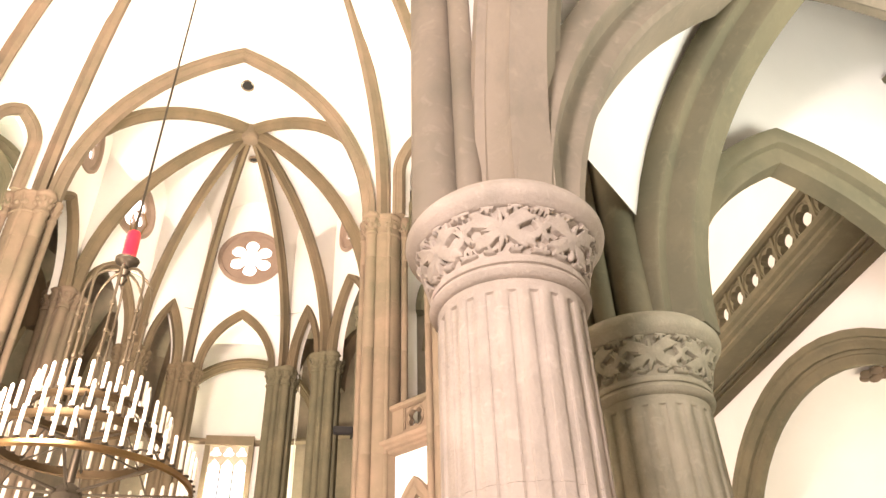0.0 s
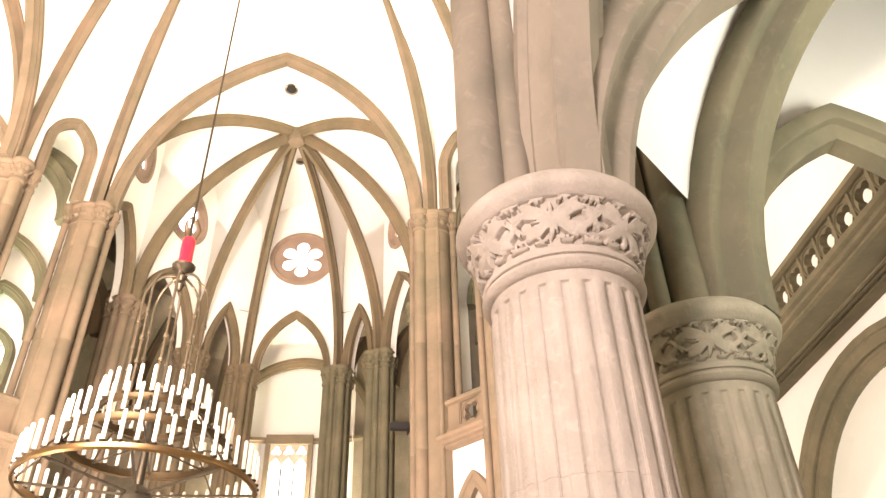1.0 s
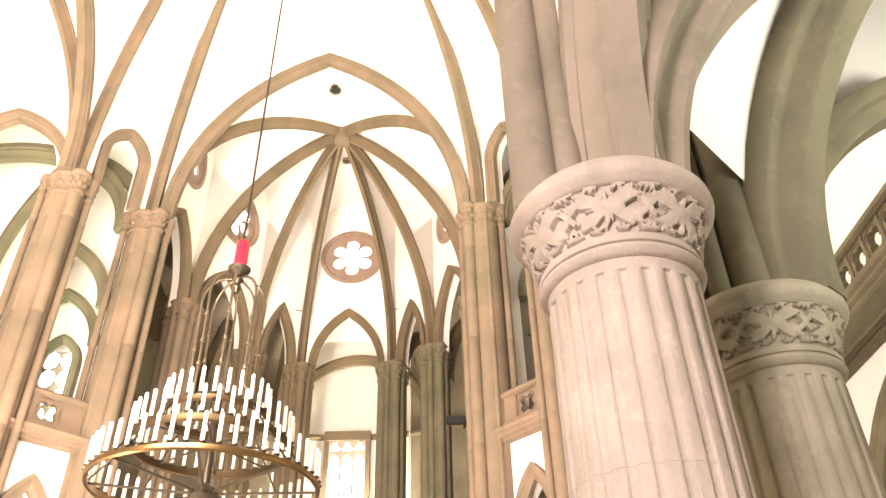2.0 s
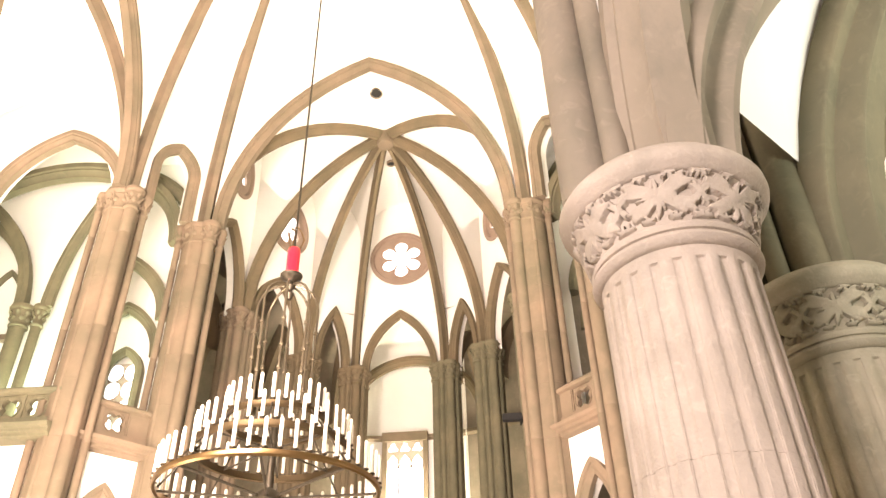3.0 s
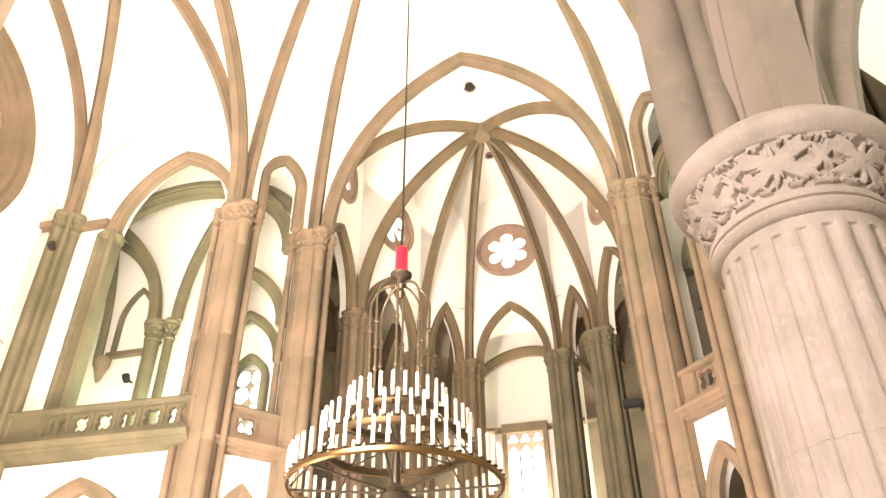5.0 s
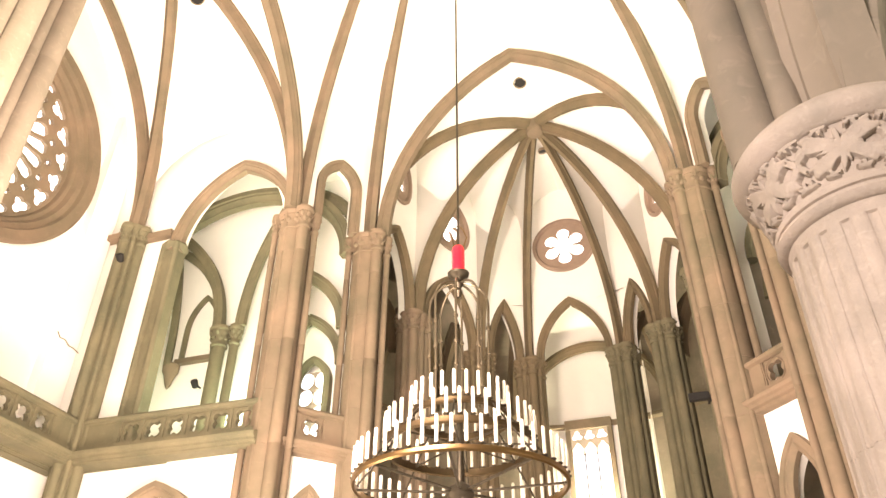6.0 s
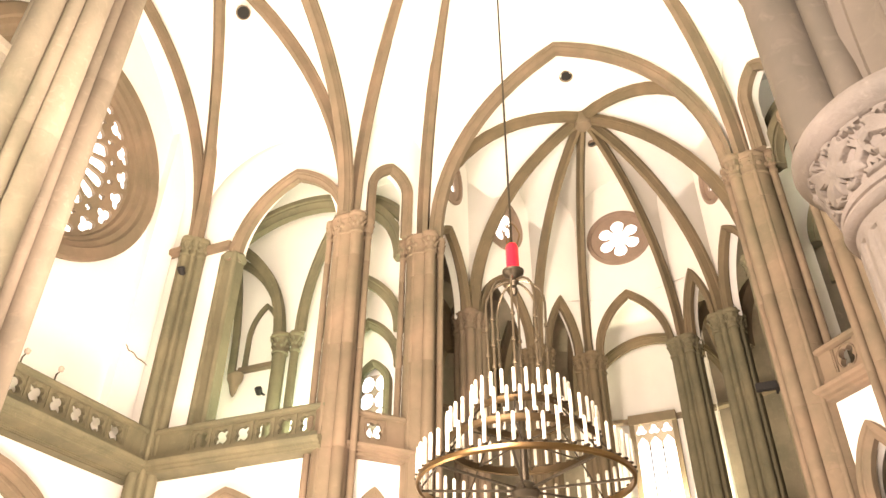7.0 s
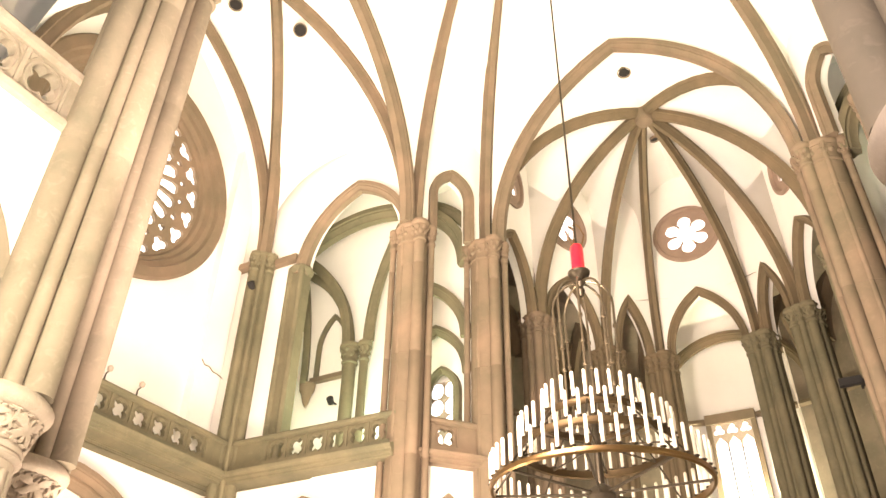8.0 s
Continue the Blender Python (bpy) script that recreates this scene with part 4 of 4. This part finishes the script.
for k in range(8):
    a = math.pi * k / 4 + 0.2
    e = V(math.cos(a), math.sin(a), 0)
    bm = bmesh.new()
    tube(bm, [e * 0.12 + V(0, 0, 4.92), e * 1.47 + V(0, 0, 5.0)], 0.02)
    part("spoke", bm, IRON, ch)
    bm = bmesh.new()
    tube(bm, [e * 1.46 + V(0, 0, 5.06), e * 1.07 + V(0, 0, 5.55), e * 0.71 + V(0, 0, 6.0)], 0.014)
    part("stay", bm, IRON, ch)
    bm = bmesh.new()
    tube(bm, [e * 0.1 + V(0, 0, 5.6), e * 1.06 + V(0, 0, 5.56)], 0.014)
    part("spoke", bm, IRON, ch)
    bm = bmesh.new()
    path = [e * 0.45 + V(0, 0, 6.0), e * 0.45 + V(0, 0, 6.7), e * 0.46 + V(0, 0, 7.4), e * 0.47 + V(0, 0, 7.85)]
    path += [e * (0.47 - 0.41 * (1 - math.cos(j * math.pi / 12))) + V(0, 0, 7.85 + 0.46 * math.sin(j * math.pi / 12)) for j in range(1, 7)]
    tube(bm, path, 0.02)
    for s, z in ((0.45, 6.65), (0.455, 7.02), (0.46, 7.46)):
        lathe(bm, [(0.02, -0.035), (0.036, -0.025), (0.036, 0.02), (0.02, 0.03)], e * s + V(0, 0, z), 10)
    part("rod", bm, PEWTER, ch)
bm = bmesh.new()
lathe(bm, [(0.03, 8.05), (0.07, 8.15), (0.04, 8.22), (0.09, 8.3), (0.05, 8.36), (0.1, 8.42), (0.17, 8.46), (0.18, 8.5), (0.12, 8.52)], n=20)
part("crown", bm, IRON, ch)
bm = bmesh.new()
lathe(bm, [(0.1, 8.5), (0.105, 8.56), (0.105, 8.95), (0.09, 9.02), (0.03, 9.05)], n=24)
part("red_lamp", bm, RED, ch, "glowing red glass lamp")
bm = bmesh.new()
tube(bm, [V(0, 0, 9.0), V(0, 0, 25.4)], 0.02)
part("chain", bm, IRON, ch)
for k in range(3):
    bm = bmesh.new()
    a = 2 * math.pi * k / 3
    tube(bm, [V(0.085 * math.cos(a), 0.085 * math.sin(a), 8.98), V(0.15 * math.cos(a), 0.15 * math.sin(a), 9.2), V(0.09 * math.cos(a), 0.09 * math.sin(a), 9.38), V(0, 0, 9.5)], 0.012)
    part("hanger", bm, BRASS, ch)

# ---- gallery behind the transept arch ----
inner = thing("gallery_arches", (0, 0, 0), "stone arches deep inside the gallery, darkened as in shade", "arch", kind="structure")
for sgn in (-1, 1):
    # ribs are coloured olive because this depth is unlit
    rib(pointed(V(sgn * 12.3, 16.2, 14.0), V(sgn * 4.9, 16.25, 14.0), 3.0, 20), 0.55, 0.4, "gallery_rib", inner, OLIVE_SHADE)
    rib(half_arch(V(sgn * 9.4, 17.0, 12.7), V(sgn * 12.2, 16.6, 16.9)), 0.3, 0.3, "gallery_rib", inner, OLIVE_SHADE)
    rib(half_arch(V(sgn * 9.5, 17.2, 12.7), V(sgn * 12.1, 16.9, 16.3)), 0.24, 0.24, "gallery_rib", inner, OLIVE_SHADE)
    rib(half_arch(V(sgn * 8.85, 17.0, 12.7), V(sgn * 7.6, 16.7, 16.6)), 0.28, 0.28, "gallery_rib", inner, OLIVE_SHADE)
    rib(half_arch(V(sgn * 11.15, 17.2, 11.9), V(sgn * 11.6, 17.0, 16.4)), 0.2, 0.2, "gallery_rib", inner, OLIVE_SHADE)
    rib(jambed(V(sgn * 11.1, 17.55, 13.2), V(sgn * 9.95, 17.55, 13.2), 1.2, 12.15), 0.16, 0.12, "gallery_rib", inner, OLIVE_SHADE)
    bm = bmesh.new()
    box(bm, (min(sgn * 11.2, sgn * 9.9), 17.4, 12.05), (max(sgn * 11.2, sgn * 9.9), 17.6, 12.2))
    part("sill", bm, STONE, inner, smooth=False)
    bm = bmesh.new()
    lathe(bm, [(0.02, 11.2), (0.1, 11.35), (0.16, 11.6), (0.24, 11.75), (0.26, 11.95), (0.2, 12.0)], (sgn * 11.2, 17.35, 0), 12)
    part("corbel", bm, STONE, inner)
    for x, r in ((9.4, 0.2), (8.88, 0.13)):
        t = thing("gallery_column", (sgn * x, 17.0, 8.08), "slender stone column inside the gallery, darkened as in shade", "column", "columns of the gallery")
        bm = bmesh.new()
        lathe(bm, [(r * 1.4, 0), (r * 1.4, 0.12), (r, 0.2), (r, 4.2)], n=18)
        part("shaft", bm, OLIVE_SHADE, t)
        capital(r, (0, 0, 4.66), t, OLIVE_SHADE)
    # the slanting bay behind the choir pier
    rib(jambed(V(sgn * 6.95, 17.4, 10.7), V(sgn * 5.85, 17.4, 10.7), 0.8, 8.0), 0.2, 0.2, "gallery_rib", inner, OLIVE_SHADE)
    rib(pointed(V(sgn * 7.8, 16.6, 12.2), V(sgn * 5.4, 17.2, 12.2), 1.9), 0.34, 0.3, "gallery_rib", inner, OLIVE_SHADE)
    rib(pointed(V(sgn * 7.7, 17.3, 11.3), V(sgn * 5.6, 17.6, 11.3), 1.6), 0.3, 0.25, "gallery_rib", inner, OLIVE_SHADE)
    rib(pointed(V(sgn * 7.2, 15.8, 15.0), V(sgn * 5.0, 17.0, 15.0), 1.6), 0.34, 0.3, "gallery_rib", inner, OLIVE_SHADE)
    bm = bmesh.new()
    box(bm, (min(sgn * 6.85, sgn * 5.95), 17.56, 8.6), (max(sgn * 6.85, sgn * 5.95), 17.58, 11.1))
    part("pane", bm, GLASS, inner, smooth=False)
    for i in range(2):
        for j in range(5):
            bm = bmesh.new()
            cx, cz = sgn * (6.175 + 0.45 * i), 8.85 + 0.5 * j
            plate(bm, lambda u, v, q: V(cx + u, 17.5 + q, cz + v), lambda e: 1 / math.sqrt((math.cos(e) / 0.208) ** 2 + (math.sin(e) / 0.238) ** 2), 0.225, 0.25, 0.04, 32)
            part("tracery", bm, PALE, inner)
    # string course pieces beside the corner shafts
    x = TL.x if sgn < 0 else TR.x
    bm = bmesh.new()
    box(bm, (min(x, x - sgn * 1.25), 14.3, 14.45), (max(x, x - sgn * 1.25), 14.54, 14.65))
    part("string_course", bm, STONE, inner, smooth=False)
    bm = bmesh.new()
    box(bm, (min(x + sgn * 0.2, x + sgn * 0.93), 13.95, 14.4), (max(x + sgn * 0.2, x + sgn * 0.93), 14.2, 14.58))
    part("string_course", bm, STONE, inner, smooth=False)

for s, name, mat, text in ((-1, "ceiling_gallery_left", PLASTER, "white plastered ceiling of the gallery"), (1, "ceiling_gallery_right", PLASTER, "white plastered ceiling of the gallery")):
    bm = bmesh.new()
    web(bm, [V(s * 4.6, 16.7, 18.2), V(s * 4.6, 18.1, 18.2)], [V(s * 6.3, 15.0, 18.2), V(s * 6.3, 18.1, 18.2)], 1)
    web(bm, [V(s * 6.3, 15.0, 18.2), V(s * 6.3, 18.1, 18.2)], [V(s * 12.4, 14.6, 18.2), V(s * 12.4, 18.1, 18.2)], 2)
    tagged(obj(name, bm, mat), text, "ceiling", kind="structure")


def spotlight(at):
    t = thing("spotlight", at, "small black spotlight fixed in the gallery", "spotlight", "spotlights of the gallery")
    bm = bmesh.new()
    lathe(bm, [(0.06, -0.12), (0.09, -0.1), (0.11, 0.08), (0.1, 0.12)], n=14)
    s = part("housing", bm, BLACK, t)
    s.rotation_euler = (0.9, 0.3, 0)
    bm = bmesh.new()
    box(bm, (-0.02, 0.0, -0.02), (0.02, 0.3, 0.02))
    part("bracket", bm, BLACK, t, smooth=False)


spotlight((-10.2, 17.3, 11.2))
spotlight((-10.9, 13.9, 13.6))
vent((0, 17.58, 20.72), (0, -0.1, -1))
vent((0, 21.18, 20.8), (0.1, 0.2, -1), 0.17)
vent((-8.25, 11.3, 20.66), (0.3, -0.6, -0.74))
vent((-9.85, 10.0, 21.36), (0.1, -0.1, -0.99))


def rail_lamp(at):
    t = thing("rail_lamp", at, "small grey lamp bracket on the gallery rail", "lamp", "lamps on the gallery rail")
    bm = bmesh.new()
    tube(bm, [V(0, 0, 0), V(0, 0, 0.22), V(0.06, 0.02, 0.3)], 0.018)
    part("arm", bm, IRON, t)
    bm = bmesh.new()
    lathe(bm, [(0.02, -0.05), (0.06, -0.03), (0.07, 0.05), (0.03, 0.09)], (0.08, 0.02, 0.33), 12)
    part("head", bm, PALE, t)


rail_lamp((-11.05, 10.15, GAL - 0.02))
rail_lamp((-11.05, 11.1, GAL - 0.02))
bm = bmesh.new()
tube(bm, [V(-11.6, 13.3, 11.1), V(-11.6, 13.42, 10.98), V(-11.59, 13.6, 11.0), V(-11.58, 13.75, 10.9), V(-11.56, 13.9, 10.9), V(-11.5, 14.05, 10.82)], 0.014)
tagged(obj("loose_cable", bm, STONE, None, True), "loose dark cable hanging on the white pilaster", "cable")
t = thing("loudspeaker", (3.66, 19.3, 9.75), "small black loudspeaker fixed to an apse pier", "speaker")
bm = bmesh.new()
box(bm, (-0.26, -0.09, -0.1), (0.26, 0.09, 0.1))
bmesh.ops.bevel(bm, geom=bm.edges[:], offset=0.02, segments=2, affect="EDGES")
part("housing", bm, BLACK, t)
bm = bmesh.new()
box(bm, (0.2, 0.0, -0.03), (0.62, 0.5, 0.03))
part("bracket", bm, BLACK, t, smooth=False)
bm = bmesh.new()
tube(bm, [V(2.25, 23.3, 7.0), V(2.25, 23.3, 12.9)], 0.018)
tagged(obj("conduit_pipe", bm, WAX, None, True), "thin white pipe running up beside an apse pier", "pipe")
